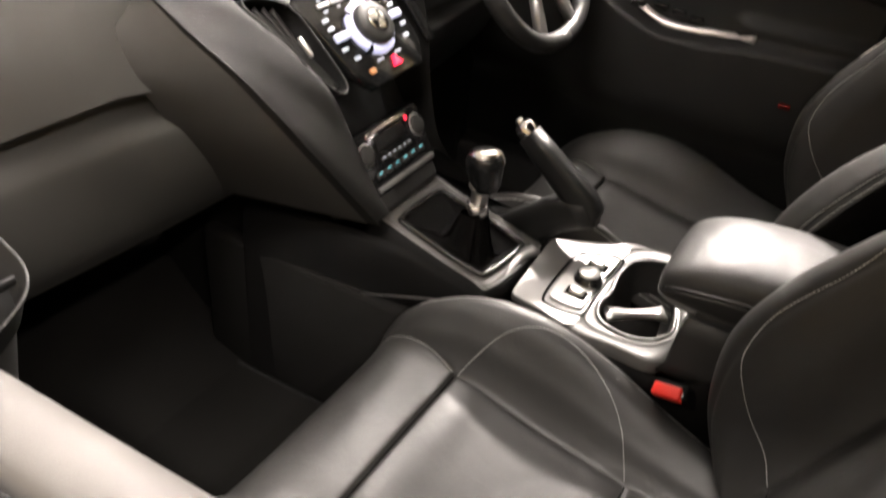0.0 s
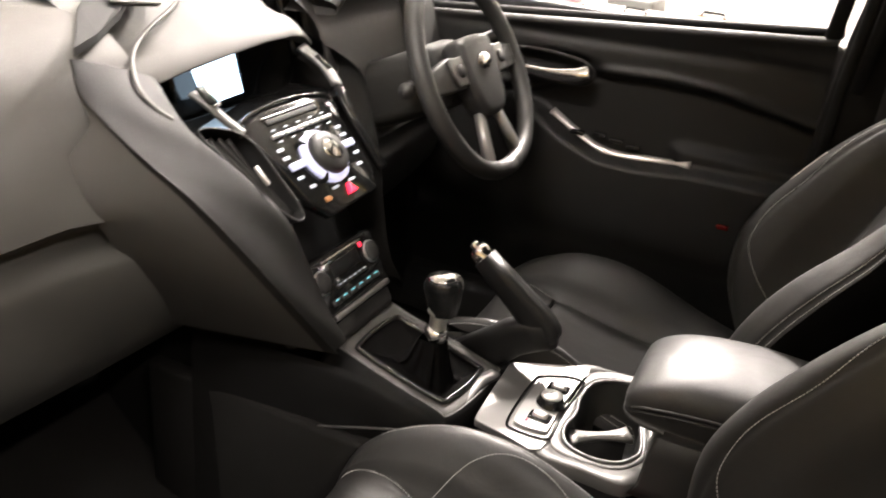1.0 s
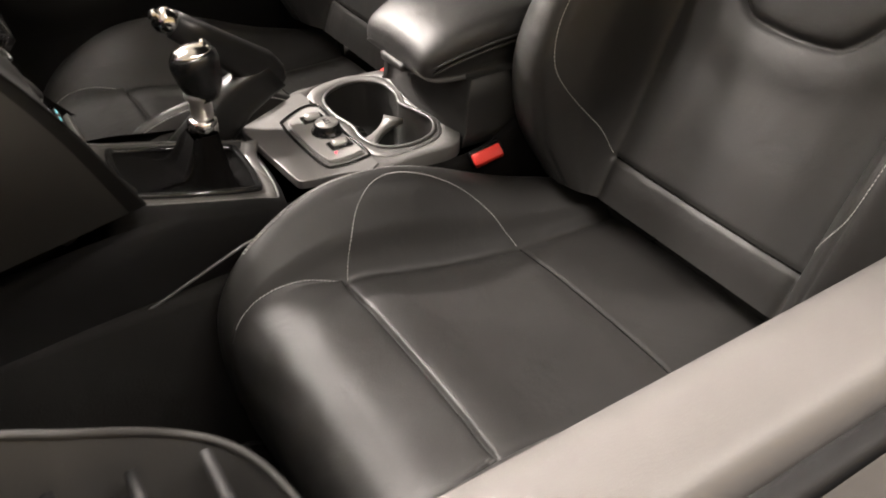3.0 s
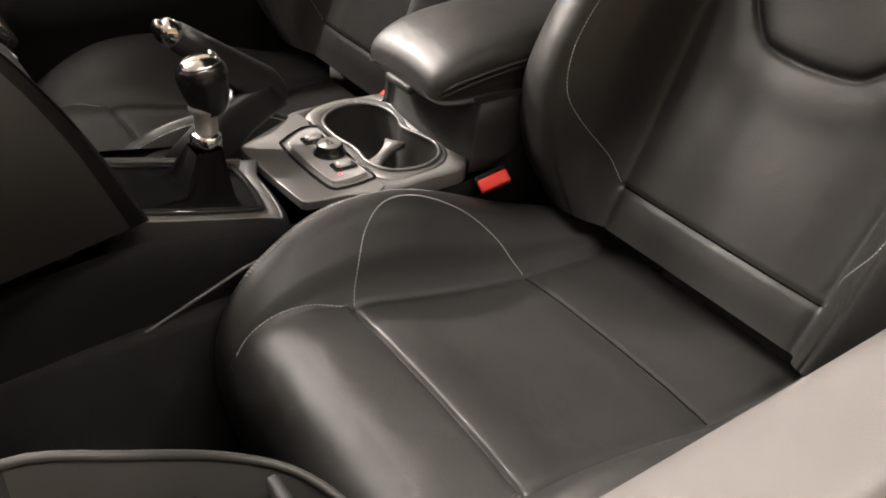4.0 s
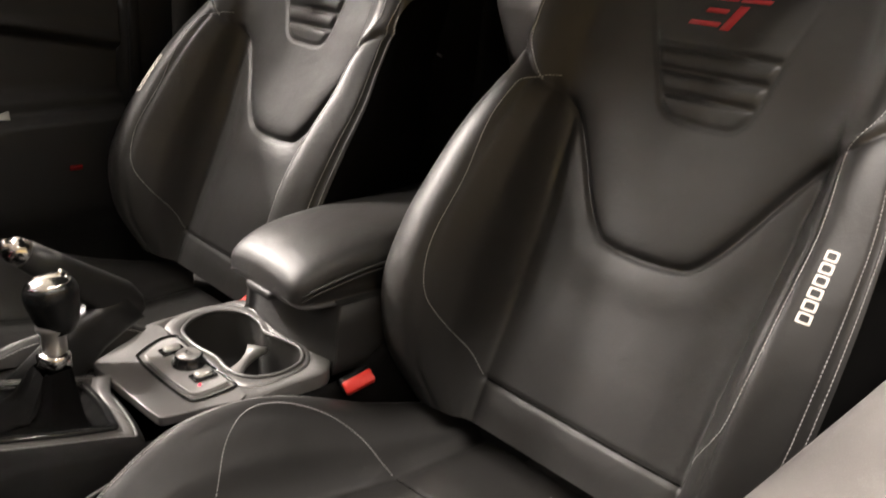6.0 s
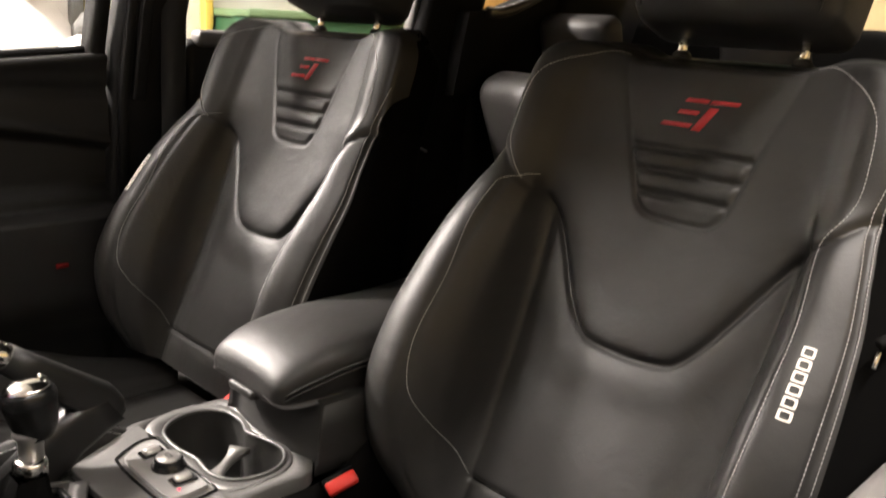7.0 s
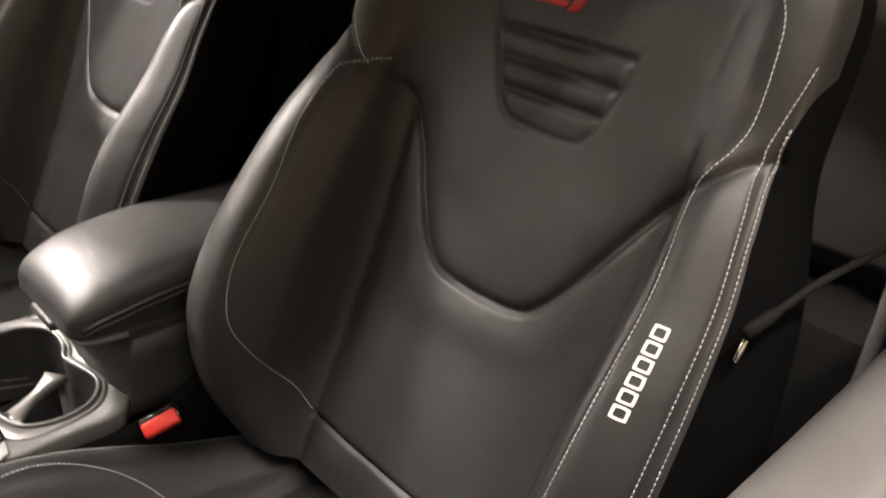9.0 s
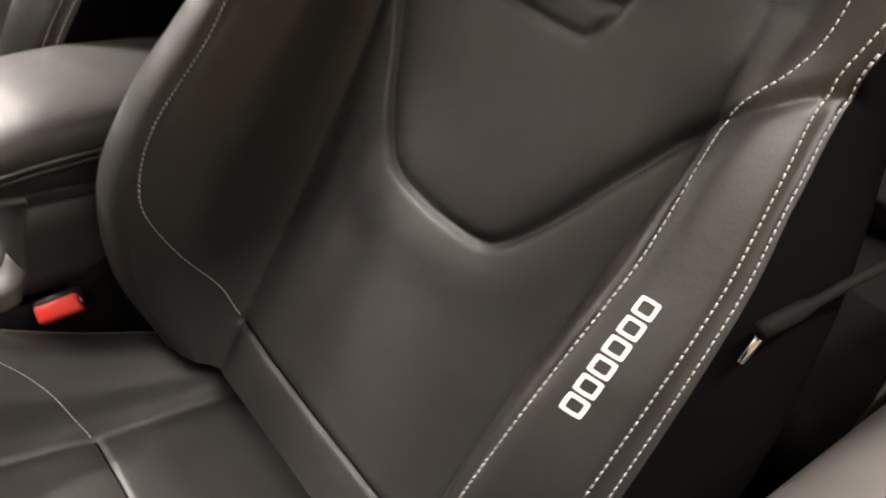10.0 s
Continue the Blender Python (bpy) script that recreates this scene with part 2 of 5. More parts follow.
def panels(grid, region, names, mats, parent, labels):
    """Cuts one grid skin into parts by the region number of each face; the seams keep the whole skin's normals."""
    G = np.array(grid)
    nrm = np.cross(np.gradient(G, axis=1), np.gradient(G, axis=0))
    nrm /= np.linalg.norm(nrm, axis=2, keepdims=True) + 1e-12
    nu, nv = len(grid), len(grid[0])
    picked = {}
    for a in range(nu - 1):
        for c in range(nv - 1):
            picked.setdefault(region[a][c], []).append((a, c))
    for r, cells in sorted(picked.items()):
        made, verts, normals, faces = {}, [], [], []
        for a, c in cells:
            f = []
            for q in ((a, c), (a, c + 1), (a + 1, c + 1), (a + 1, c)):
                if q not in made:
                    made[q] = len(verts)
                    verts.append(grid[q[0]][q[1]])
                    normals.append(nrm[q])
                f.append(made[q])
            faces.append(f)
        me = bpy.data.meshes.new(names[r])
        me.from_pydata(verts, [], faces)
        me.polygons.foreach_set("use_smooth", [True] * len(faces))
        me.normals_split_custom_set_from_vertices(normals)
        me.materials.append(mats[r])
        o = new(names[r], me)
        o.parent = parent
        if labels.get(names[r]):
            tagged(o, labels[names[r]])


def grid_lookup(skin, us, vs):
    """Point and normal of a grid skin at row place us (0..n-1) and column place vs."""
    G = skin
    a, c = min(int(us), G.shape[0] - 2), min(int(vs), G.shape[1] - 2)
    x, y = us - a, vs - c
    p = (1 - x) * ((1 - y) * G[a, c] + y * G[a, c + 1]) + x * ((1 - y) * G[a + 1, c] + y * G[a + 1, c + 1])
    n = np.cross(G[a, c + 1] - G[a, c], G[a + 1, c] - G[a, c])
    return p, n / (np.linalg.norm(n) + 1e-9)


# ---- front seats ----
REC = radians(21.8)
UP_Y, UP_Z = -math.sin(REC), math.cos(REC)


def on_back(u, s, f):
    return (u, 0.083 + UP_Y * s + UP_Z * f, 0.533 + UP_Z * s - UP_Y * f)


TOP = 0.690
S_KEYS = [0.0, 0.06, 0.14, 0.22, 0.30, 0.38, 0.44, 0.48, 0.52, 0.58, 0.63, 0.66, 0.69]
W_KEYS = [0.240, 0.283, 0.303, 0.306, 0.300, 0.287, 0.270, 0.257, 0.249, 0.247, 0.243, 0.230, 0.190]
C_KEYS = [0.15, 0.153, 0.156, 0.160, 0.164, 0.168, 0.172, 0.174, 0.172, 0.17, 0.165, 0.16, 0.14]
H_KEYS = [0.04, 0.10, 0.138, 0.143, 0.131, 0.111, 0.089, 0.072, 0.064, 0.062, 0.056, 0.040, 0.012]
H_OUT = [0.04, 0.075, 0.098, 0.107, 0.097, 0.071, 0.055, 0.042, 0.028, 0.028, 0.028, 0.023, 0.010]
DEPTH_KEYS = [0.0, 0.0, -0.004, -0.009, -0.013, -0.014, -0.014, -0.014, -0.013, -0.011, -0.010, -0.010, -0.010]
YOKE = [(-0.32, 0.80), (-0.32, 0.515), (-0.243, 0.503), (-0.205, 0.468), (-0.170, 0.447), (-0.138, 0.40), (-0.100, 0.335), (-0.072, 0.300), (-0.05, 0.289), (0, 0.285),
        (0.05, 0.289), (0.072, 0.300), (0.100, 0.335), (0.138, 0.40), (0.170, 0.447), (0.205, 0.468), (0.243, 0.503), (0.32, 0.515), (0.32, 0.80)]
RIBS = [(-0.124, 0.76), (-0.116, 0.65), (-0.088, 0.550), (-0.074, 0.490), (-0.062, 0.466), (-0.045, 0.459), (0, 0.459), (0.028, 0.462), (0.045, 0.474), (0.058, 0.500), (0.080, 0.548), (0.118, 0.65), (0.126, 0.76)]
PER = [36, 30, 16, 16, 14, 14, 12, 8, 6]
NS = 250
COL_HALF = np.concatenate([k + np.arange(n) / n for k, n in enumerate(PER)] + [[len(PER)]])
MID = len(COL_HALF) - 1


def rounded(outline):
    """The outline with its corners eased."""
    body = smooth_line([(x, y, 0) for x, y in outline], 6)
    return [(p[0], p[1]) for p in body]


YOKE_LINE, RIBS_LINE = rounded(YOKE), rounded(RIBS)


def col_line(pts, cols):
    """A section through points, with each stretch's own number of steps."""
    full = smooth_line(pts, 48)
    at = np.arange(len(full)) / 48
    return np.stack([np.interp(cols, at, full[:, k]) for k in range(full.shape[1])], 1)


def at_col(side, c, s):
    q = np.interp(c, [0, 4, edge_col(s), 9], [0, 4, 5.5, 9])
    return MID + side * float(np.interp(q, COL_HALF, np.arange(MID + 1)))


def curve_at(keys, vals):
    line = smooth_line(list(zip(keys, vals)), 12)
    return lambda s: float(np.interp(s, line[:, 0], line[:, 1]))


W_AT, C_AT, H_AT, HO_AT = [curve_at(S_KEYS, v) for v in (W_KEYS, C_KEYS, H_KEYS, H_OUT)]
# across the half back: 0 middle, 2 bolster root, 4 front stitch, 5 outer double stitch, 8 rear edge
def back_section(s, door):
    """door: the bolster that is lower and falls back sooner."""
    w, c, h = W_AT(s), C_AT(s), (HO_AT if door else H_AT)(s)
    d = w - c
    k = sm((s - 0.43) / 0.09)   # the shoulders sweep up more gently

    def m(a, b):
        return a + (b - a) * k
    if door:
        return [(0, 0), (c * 0.55, m(0.0, 0.02 * h)), (c * m(1, 0.93), m(0.003, 0.24 * h)), (c + d * m(0.17, 0.16), m(0.66, 0.60) * h), (c + d * m(0.38, 0.42), m(0.99, 0.92) * h), (c + d * 0.62, 0.89 * h), (c + d * 0.86, 0.60 * h), (w, 0.05 * h), (w - 0.004, -0.07), (w - 0.045, -0.115)]
    return [(0, 0), (c * 0.55, m(0.0, 0.02 * h)), (c * m(1, 0.93), m(0.003, 0.24 * h)), (c + d * m(0.17, 0.16), m(0.58, 0.56) * h), (c + d * m(0.42, 0.44), m(0.97, 0.88) * h), (c + d * 0.72, 0.98 * h), (c + d * 0.94, 0.72 * h), (w, 0.1 * h), (w - 0.004, -0.07), (w - 0.045, -0.115)]


# columns of the two outer stitch lines by height
def pair_cols(s):
    keys = [0.0, 0.25, 0.36, 0.433, 0.50, 0.577]
    return float(np.interp(s, keys, [5.42, 5.46, 5.50, 5.52, 5.58, 6.6])), float(np.interp(s, keys, [5.68, 5.72, 5.76, 5.82, 6.05, 7.2]))


def edge_col(s):
    return pair_cols(s)[1] + 0.14


def bell(x, w):
    return np.exp(-(x / w) ** 2)


def rise(x, w):
    return 1 - np.exp(-np.clip(x, 0, None) / w)


def dip(u, s):
    """How far the top edge sinks between the shoulders."""
    return 0.014 * sm((s - 0.60) / 0.09) * sm((0.150 - abs(u)) / 0.05)


def backrest_grid(outer):
    """outer: the sign of the lower bolster's side."""
    grid, region = [], []
    for i in range(NS + 1):
        s = TOP * i / NS
        edge = edge_col(s)
        cols = np.interp(COL_HALF, [0, 4, 5.5, 9], [0, 4, edge, 9])
        lo_, hi_ = col_line(back_section(s, outer < 0), cols), col_line(back_section(s, outer > 0), cols)
        u = np.concatenate([-lo_[::-1, 0], hi_[1:, 0]])
        f = np.concatenate([lo_[::-1, 1], hi_[1:, 1]])
        col = np.concatenate([cols[::-1], cols[1:]])
        ss = np.full(u.shape, s)
        front = np.clip((f + 0.03) / 0.03, 0, 1)
        d = poly_dist(u, ss, YOKE_LINE)
        inward = np.clip((0.215 - np.abs(u)) / 0.04, 0, 1)
        # cushion-like yoke over a sunk seam, and the soft roll below it
        det = 0.009 * rise(-d, 0.009) - 0.005 * bell(d, 0.0050) * (0.35 + 0.65 * inward)
        det += 0.003 * bell(d - 0.030, 0.026) * np.clip((0.17 - np.abs(u)) / 0.04, 0, 1)
        # the ribbed insert: sunk outline and three grooves across
        r = poly_dist(u, ss, RIBS_LINE)
        low = np.clip((0.575 - s) / 0.03, 0, 1)
        det += -0.0032 * bell(r, 0.0042) * (0.35 + 0.65 * low)
        ins = np.clip(-r / 0.006, 0, 1)
        for k in range(3):
            sk = 0.490 + 0.0285 * k
            det += (0.0016 * bell(np.abs(ss - sk) - 0.011, 0.008) - 0.0042 * bell(ss - sk, 0.0036)) * ins
        # seams along the bolster roots and across the small of the back
        below = np.clip((0.45 - s) / 0.02, 0, 1)
        det += -0.004 * bell(col - 2.0, 0.16) * below
        det += -0.0035 * bell(ss - 0.062, 0.0042) * np.clip((2.2 - col) / 0.2, 0, 1)
        det += 0.003 * bell(ss - 0.036, 0.022) * np.clip((2.1 - col) / 0.5, 0, 1)
        # piping grooves beside the stitch lines
        lower = np.clip((0.465 - s) / 0.01, 0, 1)
        c1, c2 = pair_cols(s)
        det += -0.0032 * bell(col - np.where(u * outer > 0, interp(s, [0.22, 0.36, 0.44, 0.4645], [3.80, 3.86, 3.52, 3.30]), 3.8), 0.12) * lower - 0.003 * bell(col - c1 - 0.3 * (c2 - c1), 0.075) - 0.003 * bell(col - c1 - 0.7 * (c2 - c1), 0.075)
        # a slight fulness of the padding
        det += 0.004 * np.sin(np.clip(ss / 0.28, 0, 1) * math.pi) * np.clip(1 - (u / 0.15) ** 2, 0, 1)
        f = f + det * front + interp(s, S_KEYS, DEPTH_KEYS)
        f = f - 0.035 * sm((s - 0.655) / 0.035) ** 2 * (f > -0.05)
        grid.append([on_back(float(a), s - dip(a, s), float(c)) for a, c in zip(u, f)])
        row = []
        cms, ums, dms, rms = [(v[1:] + v[:-1]) / 2 for v in (col, u, d, r)]
        for k in range(len(u) - 1):
            if cms[k] > edge:
                row.append(6)
            elif rms[k] < 0:
                row.append(4)
            elif dms[k] < 0:
                row.append(3)
            elif cms[k] < 2.0:
                row.append(1 if s > 0.062 else 0)
            else:
                row.append(2 if ums[k] > 0 else 5)
        region.append(row)
    last = grid[-1]
    grid.append([on_back(p[0] * 0.965, TOP + 0.012 - dip(p[0], TOP), -0.06) for p in last])
    grid.append([on_back(p[0] * 0.92, TOP + 0.004 - dip(p[0], TOP), -0.10) for p in last])
    region += [[6] * (len(last) - 1)] * 2
    return grid, region


CUSH = [(0.045, 0.486, 0.03, 0.225), (0.11, 0.489, 0.045, 0.245), (0.21, 0.497, 0.066, 0.262), (0.31, 0.515, 0.088, 0.270), (0.39, 0.534, 0.094, 0.269), (0.455, 0.549, 0.084, 0.262),
        (0.502, 0.554, 0.066, 0.251), (0.548, 0.551, 0.042, 0.238), (0.583, 0.537, 0.020, 0.226), (0.604, 0.508, 0.008, 0.217), (0.612, 0.46, 0.002, 0.211), (0.606, 0.39, 0.0, 0.205)]
ROOT = 0.153
CN = 16


def cushion_grid(n=26):
    spine = smooth_line(CUSH, n)
    grid, region, ys = [], [], []
    for k, (y, z, h, w) in enumerate(spine):
        a, c = spine[max(0, k - 1)], spine[min(len(spine) - 1, k + 1)]
        t = np.array([c[0] - a[0], c[1] - a[1]])
        t = t / np.linalg.norm(t)
        ny, nz = -t[1], t[0]
        d = w - ROOT
        h = max(h, 0)
        pts = [(0, 0), (ROOT * 0.55, 0.0), (ROOT, 0.002), (ROOT + d * 0.30, 0.55 * h), (ROOT + d * 0.58, 0.95 * h), (ROOT + d * 0.84, 0.95 * h), (w, 0.5 * h - 0.012), (w, -0.05 - 0.2 * h), (w - 0.015, -0.11)]
        half = smooth_line(pts, CN)
        u = np.concatenate([-half[::-1, 0], half[1:, 0]])
        f = np.concatenate([half[::-1, 1], half[1:, 1]])
        col = np.abs(np.arange(len(u)) - (len(half) - 1)) / CN
        up = k <= 9 * n
        seam = 0.468 + 0.14 * np.clip((col - 2.0) / 0.9, 0, 1)
        steep = 1 + 6 * np.clip((col - 2.0) / 0.2, 0, 1)
        fade = min(1, max(0, (7 * n - k) / (1.5 * n)))
        seam_y = 0.468
        det = np.zeros(u.shape)
        flat = np.clip((2.1 - col) / 0.5, 0, 1)
        if up:
            d_ = (y - seam) / steep
            det += -0.0050 * np.where(d_ < 0, np.exp(d_ / 0.0095), np.exp(-d_ / 0.0030)) * np.clip((3.0 - col) / 0.1, 0, 1) * (0.5 + 0.5 * np.clip((2.3 - col) / 0.3, 0, 1))
            det += -0.0060 * bell(d_, 0.0024) * np.clip((2.3 - col) / 0.3, 0, 1) - 0.0010 * bell(y - 0.2105, 0.0024) * np.clip((2.05 - col) / 0.1, 0, 1)
            det += -0.0022 * (math.exp((0.211 - y) / 0.010) if y > 0.211 else math.exp((y - 0.211) / 0.003)) * np.clip((2.15 - col) / 0.2, 0, 1)
            det += 0.0025 * bell(y - seam_y + 0.034, 0.030) * flat + 0.0015 * bell(y - 0.245, 0.024) * flat
        det += -0.004 * bell(col - 2.0, 0.15) * np.clip((seam_y + 0.004 - y) / 0.01, 0, 1) * up
        det += -0.0018 * bell(col - 4.85, 0.08) - 0.0018 * bell(col - 5.10, 0.07)
        det += 0.004 * np.clip(1 - (u / ROOT) ** 2, 0, 1) * fade
        f = f + det
        grid.append([(float(p), float(y + ny * q), float(z + nz * q)) for p, q in zip(u, f)])
        row = []
        for j in range(len(u) - 1):
            cm, um = (col[j] + col[j + 1]) / 2, (u[j] + u[j + 1]) / 2
            if cm < 2.9 and (not up or y >= (seam[j] + seam[j + 1]) / 2):
                row.append(2)
            elif cm < 2.0:
                row.append(0 if y < 0.211 else 1)
            elif cm > 5.5:
                row.append(5 if um > 0 else 6)
            else:
                row.append(3 if um > 0 else 4)
        region.append(row)
        ys.append(y)
    return grid, region, ys


SKINS = []


def front_seat(at, label, drop=0.0):
    """drop: how far the cushion's nose is let down."""
    out_side = -1 if at[0] < 0 else 1
    if not SKINS:
        SKINS.extend([cushion_grid(), backrest_grid(-1)])
    seat = thing("front_seat", label, "car seat", "front seats", at)
    grid, region = SKINS[1]
    skin = np.array(grid)
    names = ["lumbar_panel", "back_panel", "inner_bolster", "shoulder_panel", "ribbed_insert", "outer_bolster", "back_shell"]
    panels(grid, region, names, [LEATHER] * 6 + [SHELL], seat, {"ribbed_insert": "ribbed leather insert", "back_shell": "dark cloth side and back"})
    rear = [on_back(u, s, -0.115) for u, s in ((-0.17, 0.0), (0.17, 0.0), (0.22, 0.2), (0.19, 0.5), (0.13, TOP - 0.01), (-0.13, TOP - 0.01), (-0.19, 0.5), (-0.22, 0.2))]
    rows = [rear, [tuple(np.array(p) * 1.0 + np.array((0, -0.012 * UP_Z, -0.004))) for p in rear]]
    part("rear_cover", sheet(rows, closed_v=True, caps=True), SHELL, seat)

    def run(keys, side):
        """keys: (height, column) pairs."""
        out = []
        for sv, c, _ in smooth_line([(p, q, 0) for p, q in keys], 10):
            out.append(grid_lookup(skin, sv / TOP * NS, at_col(side, c, sv)))
        return [p for p, _ in out], [q * (1 if q[1] > 0 else -1) for _, q in out]

    near = [(0.066, 2.06), (0.094, 2.5), (0.127, 3.25), (0.158, 3.66), (0.21, 3.86), (0.315, 3.85), (0.40, 4.08), (0.44, 4.1), (0.456, 4.0), (0.470, 3.3), (0.478, 2.65)]
    far = [(0.066, 2.06), (0.094, 2.55), (0.127, 3.3), (0.158, 3.75), (0.224, 3.95), (0.287, 4.0), (0.359, 4.0), (0.408, 3.86), (0.440, 3.65), (0.4645, 3.42)]
    shoulder = [(0.4645, 3.42), (0.482, 3.95), (0.502, 4.6), (0.524, 5.0), (0.563, 5.0), (0.605, 4.75), (0.635, 3.7), (0.655, 2.6), (0.672, 1.6)]
    pair_a = [(v, pair_cols(v)[0]) for v in np.linspace(0.05, 0.577, 14)]
    pair_b = [(v, pair_cols(v)[1]) for v in np.linspace(0.05, 0.53, 14)]
    for side in (-1, 1):
        for keys in (far if side < 0 else near, shoulder, pair_a, pair_b):
            P, N = run(keys, side)
            part("stitching", dashes(P, N), THREAD, seat)
    # emblem: plain slanted red shapes on the upper insert
    def emblem_bar(pts, name="emblem_bar"):
        top = []
        for u, s in pts:
            k = int(np.argmin(np.abs(np.array([q[0] for q in grid[int(s / TOP * NS)]]) - u)))
            p, nn = np.array(grid[int(s / TOP * NS)][k]), np.array((0, UP_Z, -UP_Y))
            top.append((u, p[1], p[2]))
        nn = np.array((0, UP_Z, -UP_Y))
        rows = [[np.array(p) - nn * 0.002 for p in top], [np.array(p) + nn * 0.0012 for p in top]]
        return sheet([[tuple(q) for q in r] for r in rows], closed_v=True, caps=True)

    def slant(u0, u1, s0, s1, lean=0.55):
        return [(u0 - (s0 - 0.58) * lean, s0), (u1 - (s0 - 0.58) * lean, s0), (u1 - (s1 - 0.58) * lean, s1), (u0 - (s1 - 0.58) * lean, s1)]

    for u0, u1, s0, s1 in ((0.010, 0.040, 0.6110, 0.6175), (-0.030, 0.006, 0.6110, 0.6175), (0.010, 0.037, 0.5945, 0.6005), (0.006, 0.046, 0.5780, 0.5840), (-0.010, 0.002, 0.5765, 0.6070)):
        part("emblem_bar", emblem_bar(slant(u1, u0, s0, s1)), RED_THREAD, seat, "red embroidered slanted bar")
    # maker's mark: six pale rounded blocks along the outer bolster
    side = out_side
    for k in range(6):
        s0 = 0.283 + k * 0.0130
        body = smooth_line([(c, t, 0) for c, t in ((4.46, 0.002), (4.46, 0.0088), (4.50, 0.0108), (4.80, 0.0108), (4.84, 0.0088), (4.84, 0.002), (4.80, 0.0), (4.50, 0.0))], 3, True)
        ring = [grid_lookup(skin, (s0 + t) / TOP * NS, at_col(side, c, s0)) for c, t, _ in body]
        cen = sum(p for p, _ in ring) / len(ring)
        nn = sum(q * (1 if q[1] > 0 else -1) for _, q in ring)
        nn = nn / np.linalg.norm(nn)
        outer = [p + nn * 0.0009 for p, _ in ring]
        inner = [cen + (p - cen) * 0.62 + nn * 0.0012 for p, _ in ring]
        rows = [[tuple(p - nn * 0.002) for p in outer], [tuple(p) for p in outer], [tuple(p) for p in inner], [tuple(p - nn * 0.002) for p in inner]]
        part("mark_block", sheet(rows, closed_v=True), WHITE_THREAD, seat, "pale embroidered block", smooth=False)
    # cushion
    cg, creg, ys = SKINS[0]
    cg = [[(p[0], p[1], p[2] - drop * (0.4 + 1.1 * min(1, max(0, p[1] / 0.5)))) for p in r] for r in cg]
    cmid = (len(cg[0]) - 1) // 2
    cskin = np.array(cg)
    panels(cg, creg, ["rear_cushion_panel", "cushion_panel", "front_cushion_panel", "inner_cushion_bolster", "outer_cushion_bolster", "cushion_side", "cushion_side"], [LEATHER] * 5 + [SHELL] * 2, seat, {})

    def crun(keys, side, n=60):
        """keys: (row length y, column) pairs."""
        K = smooth_line([(a, c, 0) for a, c in keys], 14)
        out = []
        for y, c, _ in K:
            r = float(np.interp(y, ys[:260], np.arange(260)))
            out.append(grid_lookup(cskin, r, cmid + side * c * CN))
        return [p for p, _ in out], [q * (1 if q[2] > 0 else -1) for _, q in out]

    arc = [(0.464, 2.05), (0.455, 2.6), (0.437, 3.5), (0.405, 4.12), (0.36, 4.25), (0.30, 3.85), (0.25, 3.15), (0.213, 2.05)]
    edge_a, edge_b = [[(y, c + dc) for y, c in ((0.05, 4.75), (0.25, 4.80), (0.40, 4.72), (0.50, 4.62), (0.555, 4.60))] for dc in (0, 0.30)]
    for side in (-1, 1):
        for keys in [arc, edge_a, edge_b] if side == -out_side else []:
            P, N = crun(keys, side)
            part("stitching", dashes(P, N), THREAD, seat)
    # black strips in the grooves stand in for the shade of tight folds
    for y0, wide in ((0.4685, 2.0), (0.2105, 1.98)):
        line = [grid_lookup(cskin, float(np.interp(y0, ys[:260], np.arange(260))), cmid + c * CN)[0] for c in np.linspace(-wide, wide, 90)]
        part("seam", tube([tuple(p) for p in line], 0.0013, 6), SHELL, seat, "black strip standing in for seam shade")
    line = [grid_lookup(skin, 0.062 / TOP * NS, MID + k)[0] for k in range(-64, 65, 2)]
    part("seam", tube([tuple(p) for p in line], 0.0012, 6), SHELL, seat, "black strip standing in for seam shade")
    P, N = crun([(0.474, 2.08), (0.52, 2.37), (0.565, 2.66), (0.598, 2.86)], 1)
    part("stitching", dashes(P, N), THREAD, seat)
    # headrest with a front pad
    rows = []
    for s, w, d, f0 in [(0.710, 0.112, 0.036, -0.034), (0.714, 0.128, 0.050, -0.031), (0.728, 0.136, 0.058, -0.027), (0.80, 0.139, 0.062, -0.022), (0.86, 0.140, 0.060, -0.022), (0.91, 0.134, 0.052, -0.03), (0.935, 0.12, 0.04, -0.035), (0.943, 0.085, 0.022, -0.04)]:
        rows.append([on_back(w * np.sign(math.cos(q)) * abs(math.cos(q)) ** 0.34, s, f0 + d * np.sign(math.sin(q)) * abs(math.sin(q)) ** 0.36) for q in np.linspace(0, 2 * math.pi, 64, endpoint=False)])
    rest = part("headrest", sheet(rows, closed_v=True, caps=True), LEATHER, seat)
    for sg in (-1, 1):
        P = [on_back(sg * x, s, f) for x, s, f in ((0.116, 0.722, 0.024), (0.122, 0.76, 0.035), (0.124, 0.84, 0.037), (0.118, 0.90, 0.024))]
        P = smooth_line(P, 6)
        part("piping", tube(P, 0.0018, 6), LEATHER, rest)
    for u in (-0.082, 0.082):
        part("headrest_post", tube([on_back(u, 0.66, -0.058), on_back(u, 0.74, -0.045)], 0.0065), CHROME, seat)
        part("post_collar", turned([(0.012, 0), (0.013, 0.006), (0.009, 0.012)], 16, Matrix.Translation(on_back(u, TOP - 0.008, -0.056)) @ pose(0, 0, 0, 21.8)), PLASTIC, seat)
    part("seat_base", box((0.40, 0.40, 0.10), (0, 0.29, 0.365), 0.02), PLASTIC, seat)
    part("side_cover", box((0.03, 0.36, 0.10), (-0.235, 0.26, 0.395), 0.012, 3), PLASTIC, seat)
